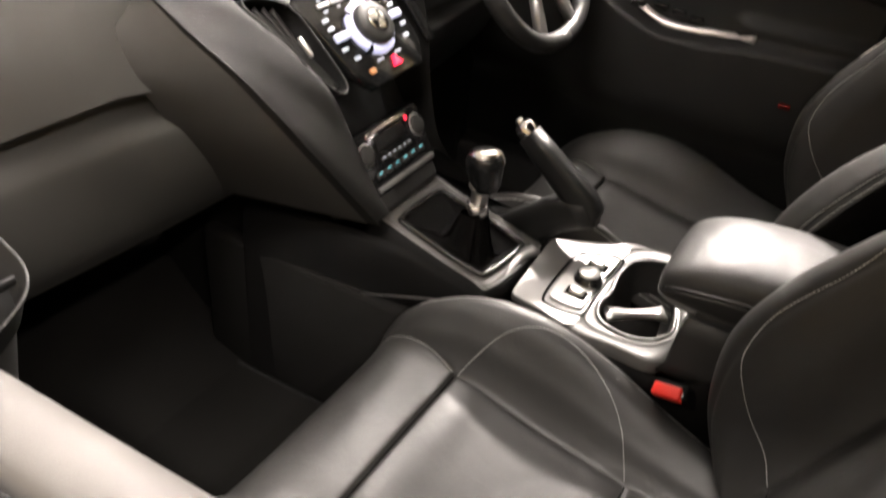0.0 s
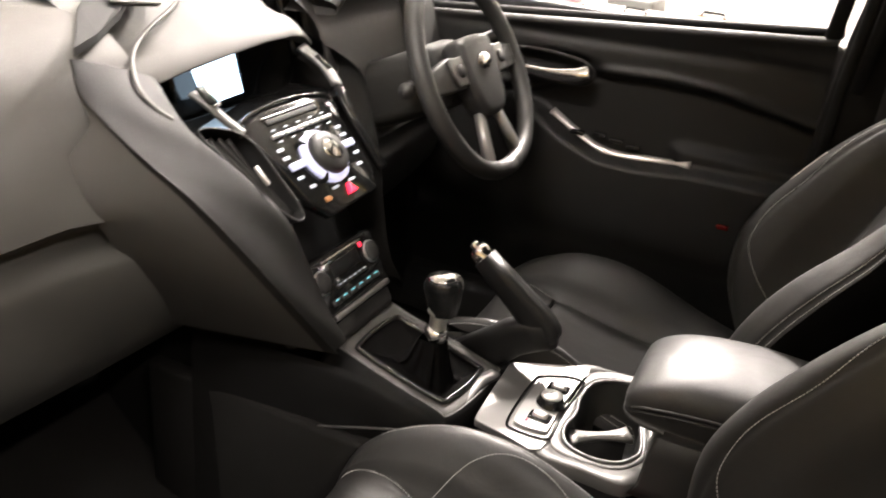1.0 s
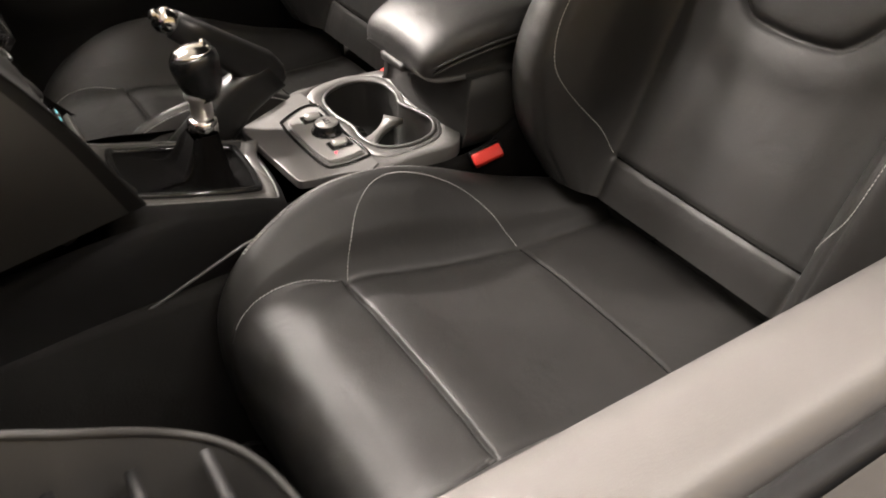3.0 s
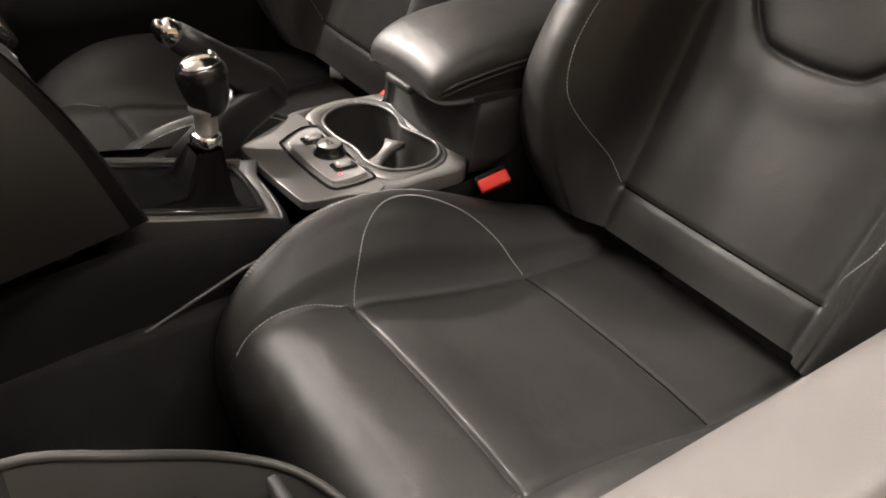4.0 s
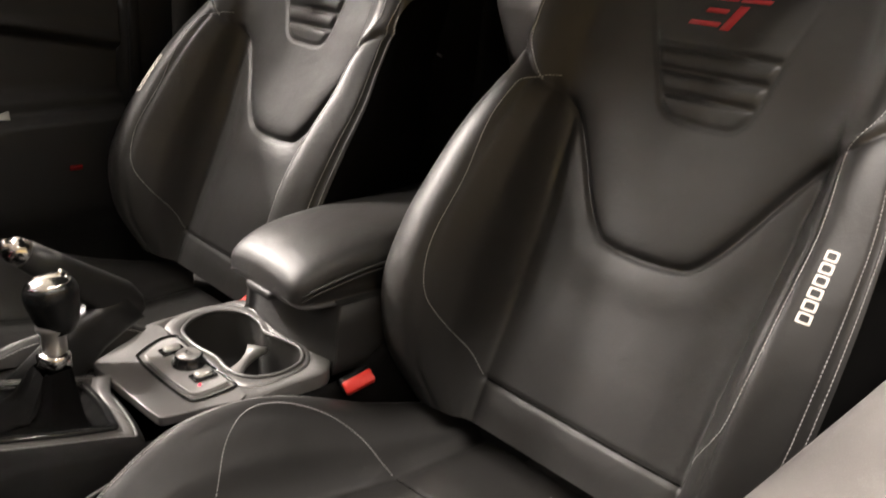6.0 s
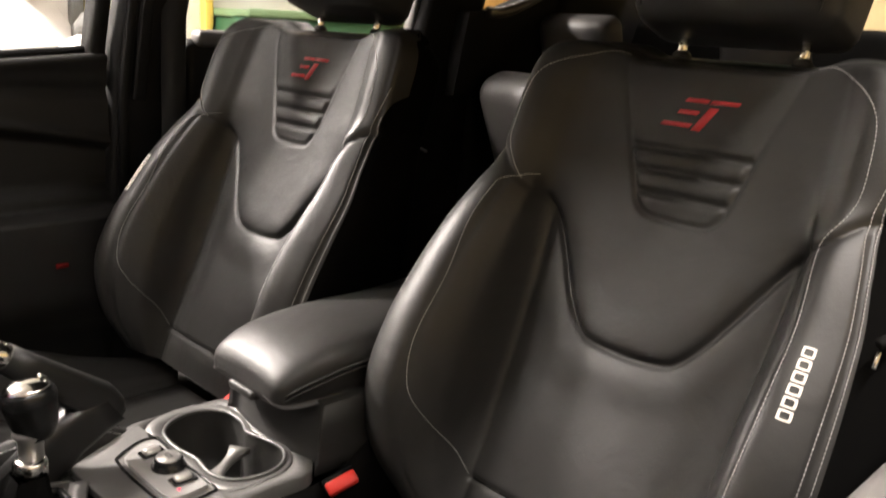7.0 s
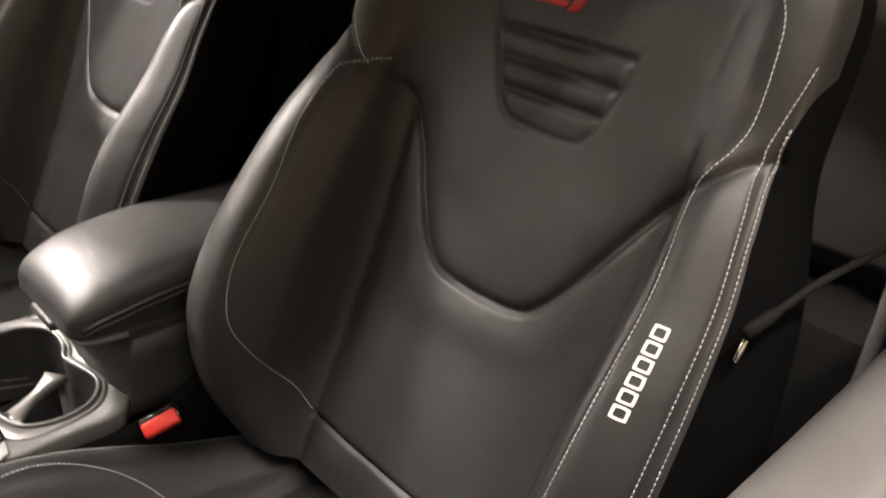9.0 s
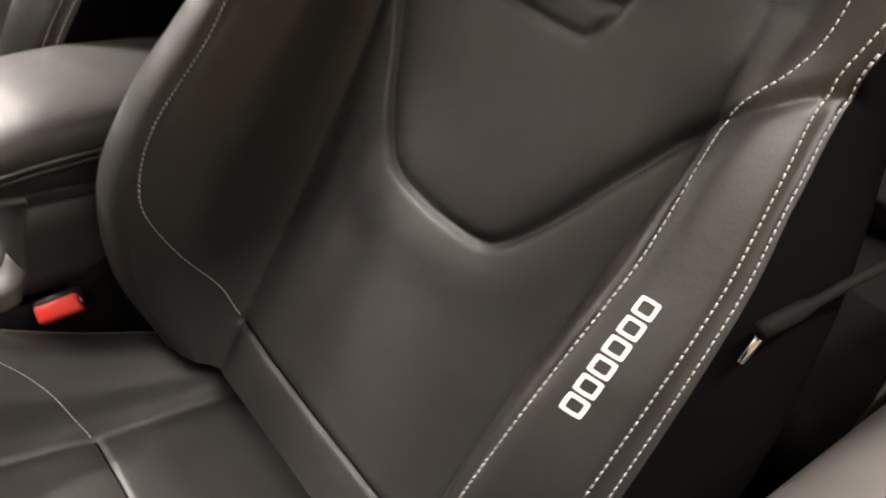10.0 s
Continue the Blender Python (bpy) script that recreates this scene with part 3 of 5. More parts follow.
    for u in (-0.17, 0.17):
        part("seat_rail", box((0.035, 0.52, 0.035), (u, 0.27, 0.2975), 0.004), METAL, seat)
    return seat


passenger = front_seat((-0.352, 0, 0), "black leather sports seat with pale stitching and red emblem")
driver = front_seat((0.383, 0.058, 0), "black leather driver's sports seat with red emblem", 0.03)


# ---- shell of the car ----
def wall(name, bm, mat, label, parent=None, smooth=True):
    o = part(name, bm, mat, parent, label, smooth)
    return tagged(o, label, "", "", "structure") if parent is None else o


FLOOR_Z = 0.28
wall("ground", box((16, 16, 0.1), (0, 0, -0.05), 0), CONCRETE, "grey concrete garage floor", smooth=False)
fy = [-1.3, -0.5, 0.2, 0.9, 1.05, 1.25]
fz = [FLOOR_Z, FLOOR_Z, FLOOR_Z, FLOOR_Z, 0.33, 0.52]
rows = [[(x, y, z + dz) for x in np.linspace(CX - 0.70, CX + 0.72, 20)] for y, z in zip(fy, fz) for dz in (0,)]
rows += [[(x, y, z - 0.03) for x in np.linspace(CX - 0.70, CX + 0.72, 20)] for y, z in list(zip(fy, fz))[::-1]]
wall("floor", sheet(rows, closed_u=True), CARPET, "black carpeted cabin floor")
mat_ = thing("floor_mat", "black velour floor mat in the passenger footwell", "floor mat", at=(0, 0, FLOOR_Z))
part("velour", slab([(-0.58, 0.56), (-0.16, 0.56), (-0.14, 0.60), (-0.14, 0.94), (-0.58, 0.94), (-0.60, 0.90), (-0.60, 0.60)], 0.008, None, 0.003), CARPET, mat_)
part("edging", tube([(x, y, 0.006) for x, y in [(-0.58, 0.56), (-0.16, 0.56), (-0.14, 0.60), (-0.14, 0.94), (-0.58, 0.94), (-0.60, 0.90), (-0.60, 0.60)]], 0.005, 6, True), RUBBER, mat_)
mat2 = copy_thing(mat_, pose(0.76, 0.02, FLOOR_Z))

door_p = thing("door_1", "passenger's door with the window down", "", kind="structure")
prof = [(-0.690, 0.40), (-0.682, 0.60), (-0.672, 0.72), (-0.682, 0.79), (-0.688, 0.825), (-0.698, 0.852), (-0.714, 0.872), (-0.736, 0.883), (-0.765, 0.886), (-0.778, 0.874), (-0.780, 0.85)]
pr = smooth_line([(x, z) for x, z in prof], 5)
rows = [[(x - 0.002 + 0.006 * abs((y - 0.3) / 0.7) ** 2, y, z + (0.016 * (0.3 - y))) for x, z in pr] for y in np.linspace(-0.28, 1.0, 40)]
part("inner_panel", sheet(rows), BELT, door_p, "soft grey door capping, paled for light from above")
part("belt_seal", box((0.016, 1.28, 0.03), (-0.792, 0.36, 0.862), 0.005), RUBBER, door_p)
rows = [[(-0.802 - 0.03 * math.sin(math.pi * min(1, max(0, (0.87 - z) / 0.5))), y, z) for z in np.linspace(0.875, 0.22, 14)] for y in np.linspace(-0.28, 1.0, 8)]
part("outer_skin", sheet(rows), BODY, door_p)
part("lower_pocket", box((0.05, 1.0, 0.14), (-0.665, 0.40, 0.47), 0.02, 3), PLASTIC, door_p)

loop = smooth_line([(-0.590, 0.83, 0.886), (-0.598, 0.788, 0.874), (-0.594, 0.748, 0.846), (-0.608, 0.722, 0.834), (-0.635, 0.708, 0.826), (-0.668, 0.706, 0.818), (-0.690, 0.74, 0.82), (-0.690, 0.83, 0.84), (-0.655, 0.875, 0.872), (-0.610, 0.870, 0.888)], 5, True)
pull = part("door_pull", sheet([loop, [(p[0] - 0.012, p[1] + 0.01, p[2] - 0.03) for p in loop], [(p[0] - 0.03, p[1] + 0.02, p[2] - 0.16) for p in loop]], closed_v=True, caps=False), PLASTIC, door_p)
part("pull_rim", tube(loop, 0.0022, 8, True), PLASTIC, pull)
well = [(-0.645 + (p[0] + 0.645) * 0.8, 0.78 + (p[1] - 0.78) * 0.85, p[2] - 0.035) for p in loop]
wc_ = np.mean(well, axis=0)
part("pull_well", sheet([loop, well, [tuple(wc_ + (np.array(p) - wc_) * 0.02) for p in well]], closed_v=True), RUBBER, pull)
for k in range(3):
    part("well_slat", box((0.06, 0.006, 0.010), (-0.64, 0.735 + 0.035 * k, 0.838 + 0.008 * k), 0.002, 2), RUBBER, pull)

wall("sill_left", box((0.12, 2.3, 0.14), (CX - 0.77, 0.0, 0.30), 0.02), TRIM, "dark painted door sill")
wall("sill_right", box((0.12, 2.3, 0.14), (CX + 0.79, 0.0, 0.30), 0.02), TRIM, "dark painted door sill")


def door_card(yy, zz):
    """How far the driver's door trim stands in at a place along and up the door."""
    x = 0.735
    belt = 1.085 - (yy - 0.15) * 0.085
    d = belt - zz
    x -= 0.012 * math.exp(-(d / 0.02) ** 2)
    x += 0.02 * sm((0.012 - d) / 0.02)
    # the sunk sweep under the capping
    g = np.interp(yy, [-0.1, 0.2, 0.31, 0.47, 0.65, 0.95], [1.012, 1.015, 1.018, 1.012, 1.007, 1.005])
    x += 0.007 * math.exp(-((zz - g) / 0.012) ** 2)
    # the lower bowl, edged by a ridge
    r = np.interp(yy, [-0.1, 0.1, 0.225, 0.325, 0.433, 0.577, 0.709, 0.9], [0.88, 0.905, 0.931, 0.948, 0.954, 0.944, 0.894, 0.87])
    k = sm((r - zz) / 0.018)
    x += -0.008 * math.exp(-((zz - r - 0.006) / 0.008) ** 2) + 0.022 * k
    # armrest and pull trim stand proud
    t = np.interp(yy, [-0.1, 0.16, 0.36, 0.45, 0.53, 0.61, 0.69, 0.8], [0.79, 0.79, 0.785, 0.772, 0.775, 0.805, 0.85, 0.87])
    x -= 0.062 * sm((t - zz + 0.006) / 0.016) * sm((0.80 - yy) / 0.15)
    # hollow for the door lever
    x += 0.03 * sm(1.6 - math.hypot((yy - 0.67) / 0.085, (zz - 0.944) / 0.022))
    a = sm((0.40 - yy) / 0.03) * math.exp(-(max(0, abs(zz - 0.80) - 0.012) / 0.014) ** 2)
    x -= 0.02 * a * (1 - sm((t - zz + 0.006) / 0.016))
    x += 0.05 * sm((0.62 - zz) / 0.10)
    return x


door_d = thing("door_2", "closed driver's door with charcoal trim and chrome handle", "", kind="structure")
ys = np.linspace(0.135, 1.02, 70)
rows = []
for y in ys:
    belt = 1.085 - (y - 0.15) * 0.085
    rows.append([(door_card(y, z), y, z) for z in np.concatenate([np.linspace(0.34, 0.70, 14), np.linspace(0.71, belt, 66)])] + [(0.775, y, belt - 0.004), (0.80, y, belt - 0.02)])
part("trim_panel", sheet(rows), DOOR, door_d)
part("outer_skin", box((0.03, 0.92, 0.80), (0.83, 0.58, 0.66), 0.012), BODY, door_d)
part("window_seal", tube([(0.768, y, 1.085 - (y - 0.15) * 0.085 + 0.004) for y in np.linspace(0.13, 1.02, 12)], 0.009, 8), RUBBER, door_d)
pts = [(door_card(y, z) - 0.003, y, z) for y, z in ((0.345, 0.792), (0.40, 0.783), (0.45, 0.779), (0.50, 0.777), (0.55, 0.785), (0.61, 0.812), (0.66, 0.842))]
part("pull_trim", tube(smooth_line(pts, 5), [0.010] * 3 + [0.009] * (len(smooth_line(pts, 5)) - 3), 10, False, 0.7), SATIN, door_d, "satin silver pull trim")
bez = [(0.570, 0.942), (0.60, 0.966), (0.70, 0.974), (0.76, 0.966), (0.77, 0.945), (0.745, 0.924), (0.66, 0.914), (0.590, 0.918)]
bz = smooth_line([(0.712, y, z) for y, z in bez], 4, True)
part("handle_bezel", tube(bz, 0.004, 8, True), RUBBER, door_d)
cup = sheet([[(0.714, y, z) for _, y, z in bz], [(0.733, 0.68 + (y - 0.68) * 0.85, 0.945 + (z - 0.945) * 0.8) for _, y, z in bz], [(0.7335, 0.68 + (y - 0.68) * 0.02, 0.945 + (z - 0.945) * 0.02) for _, y, z in bz]], closed_v=True)
part("handle_cup", cup, RUBBER, door_d)
lever = smooth_line([(0.700, 0.76, 0.938), (0.690, 0.70, 0.938), (0.688, 0.64, 0.94), (0.690, 0.60, 0.945), (0.698, 0.58, 0.95)], 5)
part("door_lever", tube(lever, np.interp(np.arange(len(lever)), [0, 8, 14, len(lever) - 1], [0.004, 0.006, 0.012, 0.019]), 10, False, 0.5), CHROME, door_d, "chrome door lever")
for k in range(4):
    part("window_switch", box((0.016, 0.03, 0.010), (door_card(0.50 + 0.035 * k, 0.80) - 0.010, 0.47 + 0.038 * k, 0.80 + 0.006 * k), 0.003), GLOSS, door_d)
part("door_lamp", box((0.006, 0.024, 0.010), (door_card(0.252, 0.694) - 0.002, 0.252, 0.694), 0.002), RED_LENS, door_d, "red door marker lens")

# roof, pillars and window frames
def beam(pts, w, d, mat, name, parent, label=""):
    """A pillar along points: w along the car, d across."""
    rows = []
    for x, y, z, k in pts:
        rows.append([(x + d * a, y + w * k * c, z) for a, c in ((-0.5, -0.4), (-0.35, -0.5), (0.5, -0.5), (0.5, 0.5), (-0.35, 0.5), (-0.5, 0.4))])
    return part(name, sheet(rows, closed_v=True, caps=True), mat, parent, label)


shell = thing("body_shell", "dark pillars and roof of the car", "", kind="structure")
beam([(0.775, 0.075, 0.34, 1.2), (0.765, 0.068, 0.80, 1.1), (0.745, 0.058, 1.08, 1.0), (0.70, 0.035, 1.28, 0.95), (0.63, 0.01, 1.43, 1)], 0.13, 0.07, TRIM, "pillar", shell)
beam([(0.765, 0.152, 1.05, 1), (0.735, 0.140, 1.20, 1), (0.66, 0.105, 1.42, 1)], 0.030, 0.05, TRIM, "window_frame", shell)
beam([(0.722, 0.118, 0.70, 1), (0.718, 0.112, 1.0, 1), (0.690, 0.097, 1.20, 1), (0.62, 0.06, 1.42, 1)], 0.018, 0.016, RUBBER, "door_seal", shell)
beam([(0.70, 0.088, 1.00, 1), (0.682, 0.075, 1.17, 1), (0.62, 0.045, 1.40, 1)], 0.022, 0.014, TRIM, "pillar_edge", shell)
beam([(-0.745, -0.30, 0.34, 1.2), (-0.735, -0.30, 0.80, 1.1), (-0.715, -0.305, 1.05, 1.0), (-0.66, -0.32, 1.28, 0.95), (-0.60, -0.335, 1.43, 1)], 0.16, 0.07, GREYTRIM, "pillar", shell, "grey pillar trim")
beam([(0.765, -0.735, 0.40, 1.6), (0.735, -0.735, 1.10, 1.1), (0.69, -0.735, 1.28, 1.0), (0.61, -0.71, 1.43, 1.0)], 0.20, 0.07, TRIM, "pillar", shell)
qp = [(-0.74, 1.00), (-0.74, 1.21), (-0.87, 1.222), (-0.98, 1.265), (-1.08, 1.325), (-1.12, 1.34), (-1.12, 1.00)]
part("quarter_panel", sheet([[(0.735 - (z - 1.0) * 0.2, y, z) for y, z in qp], [(0.675 - (z - 1.0) * 0.2, y, z) for y, z in qp]], closed_v=True, caps=True), TRIM, shell, smooth=False)
ql = smooth_line([(0.672 - (z - 1.0) * 0.2, y, z) for y, z in ((-0.80, 1.212), (-0.87, 1.218), (-0.98, 1.260), (-1.08, 1.320))], 5)
part("quarter_sill", tube(ql, 0.014, 8), SATIN_DARK, shell, "grey quarter window sill")
beam([(0.750, -0.640, 1.10, 1), (0.700, -0.625, 1.26, 1), (0.64, -0.60, 1.42, 1)], 0.024, 0.03, FRAME, "window_frame", shell)
beam([(-0.735, -1.00, 0.40, 1.6), (-0.705, -1.00, 1.10, 1.1), (-0.66, -0.98, 1.28, 0.8), (-0.58, -0.95, 1.43, 0.8)], 0.16, 0.07, TRIM, "pillar", shell)
for sx in (-1, 1):
    rows = [[(CX + sx * x + a, y + c, z) for a, c in ((-0.03, -0.03), (0.03, -0.03), (0.03, 0.03), (-0.03, 0.03))] for x, y, z in ((0.74, 1.12, 1.02), (0.66, 0.80, 1.24), (0.58, 0.45, 1.42))]
    part("pillar", sheet(rows, closed_v=True, caps=True), TRIM, shell)
rows = [[(CX + x, y, 1.44 + 0.035 * (1 - (x / 0.62) ** 2) - 0.05 * max(0, (-y - 0.7)) ** 1.2) for x in np.linspace(-0.62, 0.62, 15)] for y in np.linspace(0.46, -1.35, 14)]
rows += [[(px, py, pz + 0.03) for px, py, pz in r] for r in rows[::-1]]
tagged(part("ceiling", sheet(rows, closed_u=True), HEADLINER, None), "dark cloth roof lining", "", "", "structure")
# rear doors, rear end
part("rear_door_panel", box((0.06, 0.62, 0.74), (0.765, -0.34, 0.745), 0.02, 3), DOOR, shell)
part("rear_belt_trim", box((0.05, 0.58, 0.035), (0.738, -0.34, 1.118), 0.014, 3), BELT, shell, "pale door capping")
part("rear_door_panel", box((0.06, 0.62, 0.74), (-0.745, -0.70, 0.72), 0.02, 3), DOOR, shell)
rh = part("rear_handle", box((0.012, 0.045, 0.012), (0.700, -0.66, 0.862), 0.004, 2, pose(0, 0, 0, 20)), CHROME, shell, "small chrome door handle")
part("rear_quarter", box((0.10, 0.60, 0.85), (0.74, -1.12, 0.70), 0.03, 3), TRIM, shell)
part("rear_quarter", box((0.10, 0.40, 0.85), (-0.71, -1.28, 0.70), 0.03, 3), TRIM, shell)
part("tailgate", box((1.4, 0.06, 0.88), (CX, -1.50, 0.785), 0.03, 3), TRIM, shell)
part("parcel_shelf", box((1.25, 0.42, 0.02), (CX, -1.24, 1.02), 0.006), CARPET, shell)
beam([(0.70, -1.30, 1.06, 1), (0.645, -1.29, 1.25, 1), (0.56, -1.26, 1.44, 0.95)], 0.44, 0.07, TRIM, "pillar", shell)
beam([(-0.62, -1.42, 1.10, 1), (-0.54, -1.36, 1.28, 1), (-0.48, -1.26, 1.43, 1)], 0.14, 0.08, TRIM, "pillar", shell)
part("boot_floor", box((1.36, 0.62, 0.10), (CX, -1.22, 0.36), 0.02), CARPET, shell)
part("bench_base", box((1.36, 0.50, 0.14), (CX, -0.74, 0.33), 0.02), CARPET, shell)
part("scuttle", box((1.5, 0.10, 0.62), (CX, 1.42, 0.74), 0.03, 3), TRIM, shell)
for x in (-0.735, 0.765):
    part("kick_panel", box((0.05, 0.42, 0.80), (x, 1.19, 0.66), 0.01), CARPET, shell)
part("footwell_bulkhead", box((1.46, 0.04, 0.60), (CX, 1.27, 0.62), 0.01), CARPET, shell)


def pane(name, corners, label):
    m = (Vector(corners[1]) - Vector(corners[0])).cross(Vector(corners[2]) - Vector(corners[0])).normalized() * 0.004
    rows = [[Vector(c) for c in corners], [Vector(c) + m for c in corners]]
    o = part(name, sheet(rows, closed_v=True, caps=True), GLASS, None, label, smooth=False)
    o.visible_shadow = False
    return tagged(o, label, "", "", "structure")


pane("window_1", [(0.772, 1.00, 1.01), (0.772, 0.15, 1.085), (0.665, 0.105, 1.42), (0.60, 0.45, 1.42), (0.72, 0.95, 1.08)], "clear driver's door window")
pane("window_2", [(0.772, -0.02, 1.10), (0.762, -0.65, 1.11), (0.655, -0.62, 1.42), (0.655, -0.02, 1.42)], "clear rear door window")
pane("window_3", [(-0.66, 1.36, 1.04), (0.69, 1.36, 1.04), (0.575, 0.46, 1.43), (-0.545, 0.46, 1.43)], "clear windscreen")

# ---- dashboard ----
dash = thing("dashboard", "dark grey moulded dashboard with soft top", "dashboard")
prof = smooth_line([(1.36, 1.085), (1.20, 1.098), (1.05, 1.100), (0.965, 1.088), (0.915, 1.055), (0.888, 1.005), (0.866, 0.955), (0.852, 0.915), (0.846, 0.893)], 6)
low = smooth_line([(0.846, 0.893), (0.872, 0.884), (0.878, 0.868), (0.854, 0.846), (0.846, 0.82), (0.858, 0.74), (0.89, 0.67), (0.96, 0.625), (1.25, 0.60)], 6)
def bow(x):
    return 0.05 * ((x - CX) / 0.70) ** 2
def arch(x):
    """How far the crease over the glovebox lies above or below its mean line."""
    return float(np.interp(x, [-0.70, -0.50, -0.37, -0.28, -0.22, -0.16, -0.10, 0.2], [0.002, 0.008, 0.010, -0.006, -0.028, -0.062, -0.10, -0.06]))
def shift_low(x, y, z):
    k = sm((0.93 - abs(z - 0.88)) / 0.93) * max(0, 1 - abs(z - 0.88) / 0.16)
    return z + arch(x) * k
rows = [[(x, y + bow(x), shift_low(x, y, z) - 0.012 * ((x - CX) / 0.7) ** 2) for y, z in prof] + [(x, y + bow(x), shift_low(x, y, z) - 0.012 * ((x - CX) / 0.7) ** 2 * max(0, (z - 0.6) / 0.3)) for y, z in low] for x in np.linspace(CX - 0.69, CX + 0.71, 60)]
split = len(prof)
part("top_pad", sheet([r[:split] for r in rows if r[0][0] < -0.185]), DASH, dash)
# driver's half in charcoal: the weaker light there is put into the colour
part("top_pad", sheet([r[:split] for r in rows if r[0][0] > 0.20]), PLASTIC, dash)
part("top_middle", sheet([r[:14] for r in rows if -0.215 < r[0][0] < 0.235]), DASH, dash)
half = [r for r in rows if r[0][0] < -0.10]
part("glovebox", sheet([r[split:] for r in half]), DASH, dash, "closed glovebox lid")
# charcoal again here, carrying the driver's side shade
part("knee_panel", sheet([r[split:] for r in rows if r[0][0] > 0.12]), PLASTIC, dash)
# centre unit flanked by two wings
WL = [(-0.297, 0.907, 1.071), (-0.312, 0.880, 1.038), (-0.306, 0.845, 1.007), (-0.290, 0.800, 0.966), (-0.262, 0.757, 0.915), (-0.205, 0.710, 0.817), (-0.116, 0.660, 0.677)]
FL = [(-0.178, 0.903, 1.030), (-0.205, 0.828, 0.985), (-0.165, 0.775, 0.925), (-0.130, 0.735, 0.865), (-0.108, 0.712, 0.795), (-0.092, 0.685, 0.725), (-0.090, 0.655, 0.685)]
wl, fl = smooth_line(WL, 6), smooth_line(FL, 6)
def wing():
    rows = []
    for a, c in zip(wl, fl):
        a, c = np.array(a), np.array(c)
        zf = float(a[2])
        yf = float(np.interp(zf, [0.60, 0.67, 0.74, 0.82, 0.90, 0.955, 1.005, 1.055, 1.10], [0.96, 0.90, 0.87, 0.855, 0.855, 0.872, 0.894, 0.922, 0.98]))
        back = np.array((a[0] - 0.012 - 0.065 * sm((1.04 - zf) / 0.14), max(a[1] + 0.012, yf + 0.012), zf + 0.004))
        kt = sm((1.045 - zf) / 0.09)
        back = a + (back - a) * kt + np.array((0.0, 0.006, -0.004)) * (1 - kt)
        step = a + np.array((-0.008, 0.010, 0.0)) * kt + np.array((0.0, 0.003, -0.002)) * (1 - kt)
        mid_ = (a + c) / 2 + np.array((0, -0.004, 0.002))
        inn = c + np.array((0.010, 0.02, -0.004))
        line = smooth_line([back, step, a, mid_, c, inn], 5)
        rows.append([tuple(p) for p in line])
    return sheet([r[5:] for r in rows]), sheet([r[:6] for r in rows])
face_, flank_ = wing()
# both wing parts are the dash's plastic, shaded through their colours
part("centre_wing", face_, WING_SHADED, dash)
part("wing_flank", flank_, FLANK_SHADED, dash)
sd = [(CX - (c[0] - CX), c[1], c[2]) for c in fl]
# carpet black on the stack's driver side stands in for the shade there
part("stack_flank", sheet([[(x - 0.012, y + 0.012, z), (x + 0.0, y + 0.03, z), (x + 0.01, y + 0.22, z)] for x, y, z in sd]), CARPET, dash)
# brow over the display
rows = []
for x in np.linspace(-0.20, 0.180, 30):
    k = (x + 0.01) / 0.19
    z = float(np.interp(x, [-0.20, -0.12, -0.04, 0.05, 0.12, 0.155, 0.180], [1.014, 1.029, 1.038, 1.044, 1.043, 1.036, 1.020]))
    y = 0.898 + 0.010 * k * k
    rows.append([(x, 1.14, 1.108), (x, 1.05, 1.106), (x, y + 0.07, z + 0.046 * (1 - 0.25 * abs(k))), (x, y + 0.025, z + 0.026), (x, y, z + 0.006), (x, y + 0.006, z - 0.001), (x, y + 0.08, z + 0.004)])
part("display_brow", sheet([smooth_line(r, 4) for r in rows]), DASH, dash)
part("display_recess", sheet([[(x, 0.985, 1.055) for x in (-0.19, 0.21)], [(x, 0.955, 0.945) for x in (-0.19, 0.21)], [(x, 0.84, 0.955) for x in (-0.15, 0.17)]]), GLOSS, dash)
scr = [(-0.104, 0.908, 1.026), (0.006, 0.924, 1.029), (0.034, 0.930, 0.965), (-0.080, 0.906, 0.972)]
disp = part("display_housing", box((0.150, 0.03, 0.090), (-0.034, 0.952, 0.995), 0.006, 2, pose(0, 0, 0, -8)), GLOSS, dash)
part("lit_screen", sheet([[scr[0], scr[1]], [scr[3], scr[2]]]), SCREEN, disp, "lit pale blue display", smooth=False)

# head unit: local frame with x across, y up the slope, z out
HU = Matrix(((1, 0, 0, 0.022), (0, 0.739, -0.674, 0.783), (0, 0.674, 0.739, 0.909), (0, 0, 0, 1)))
unit = part("head_unit", slab([(-0.105, 0.055), (-0.098, 0.076), (-0.05, 0.087), (0.05, 0.087), (0.098, 0.076), (0.105, 0.055), (0.088, -0.06), (0.062, -0.092), (-0.062, -0.092), (-0.088, -0.06)], 0.02, HU @ Matrix.Translation((0, 0, -0.02)), 0.004), GLOSS, dash, "glossy black radio panel")
part("unit_surround", tube([HU @ Vector((x, y, -0.004)) for x, y in smooth_line([(-0.110, 0.05, 0), (-0.10, 0.081, 0), (0, 0.093, 0), (0.10, 0.081, 0), (0.110, 0.05, 0)], 6)[:, :2]], 0.004, 8), GLOSS, dash)
def on_unit(name, w, h, x, y, mat, d=0.004, label="", bev=0.0015):
    return part(name, box((w, h, d), (0, 0, 0), bev, 2, HU @ Matrix.Translation((x, y, d / 2 - 0.0005))), mat, unit, label)
on_unit("disc_slot", 0.125, 0.009, -0.002, 0.066, RUBBER, 0.003)
on_unit("slot_lip", 0.13, 0.003, -0.002, 0.0735, SATIN, 0.004)
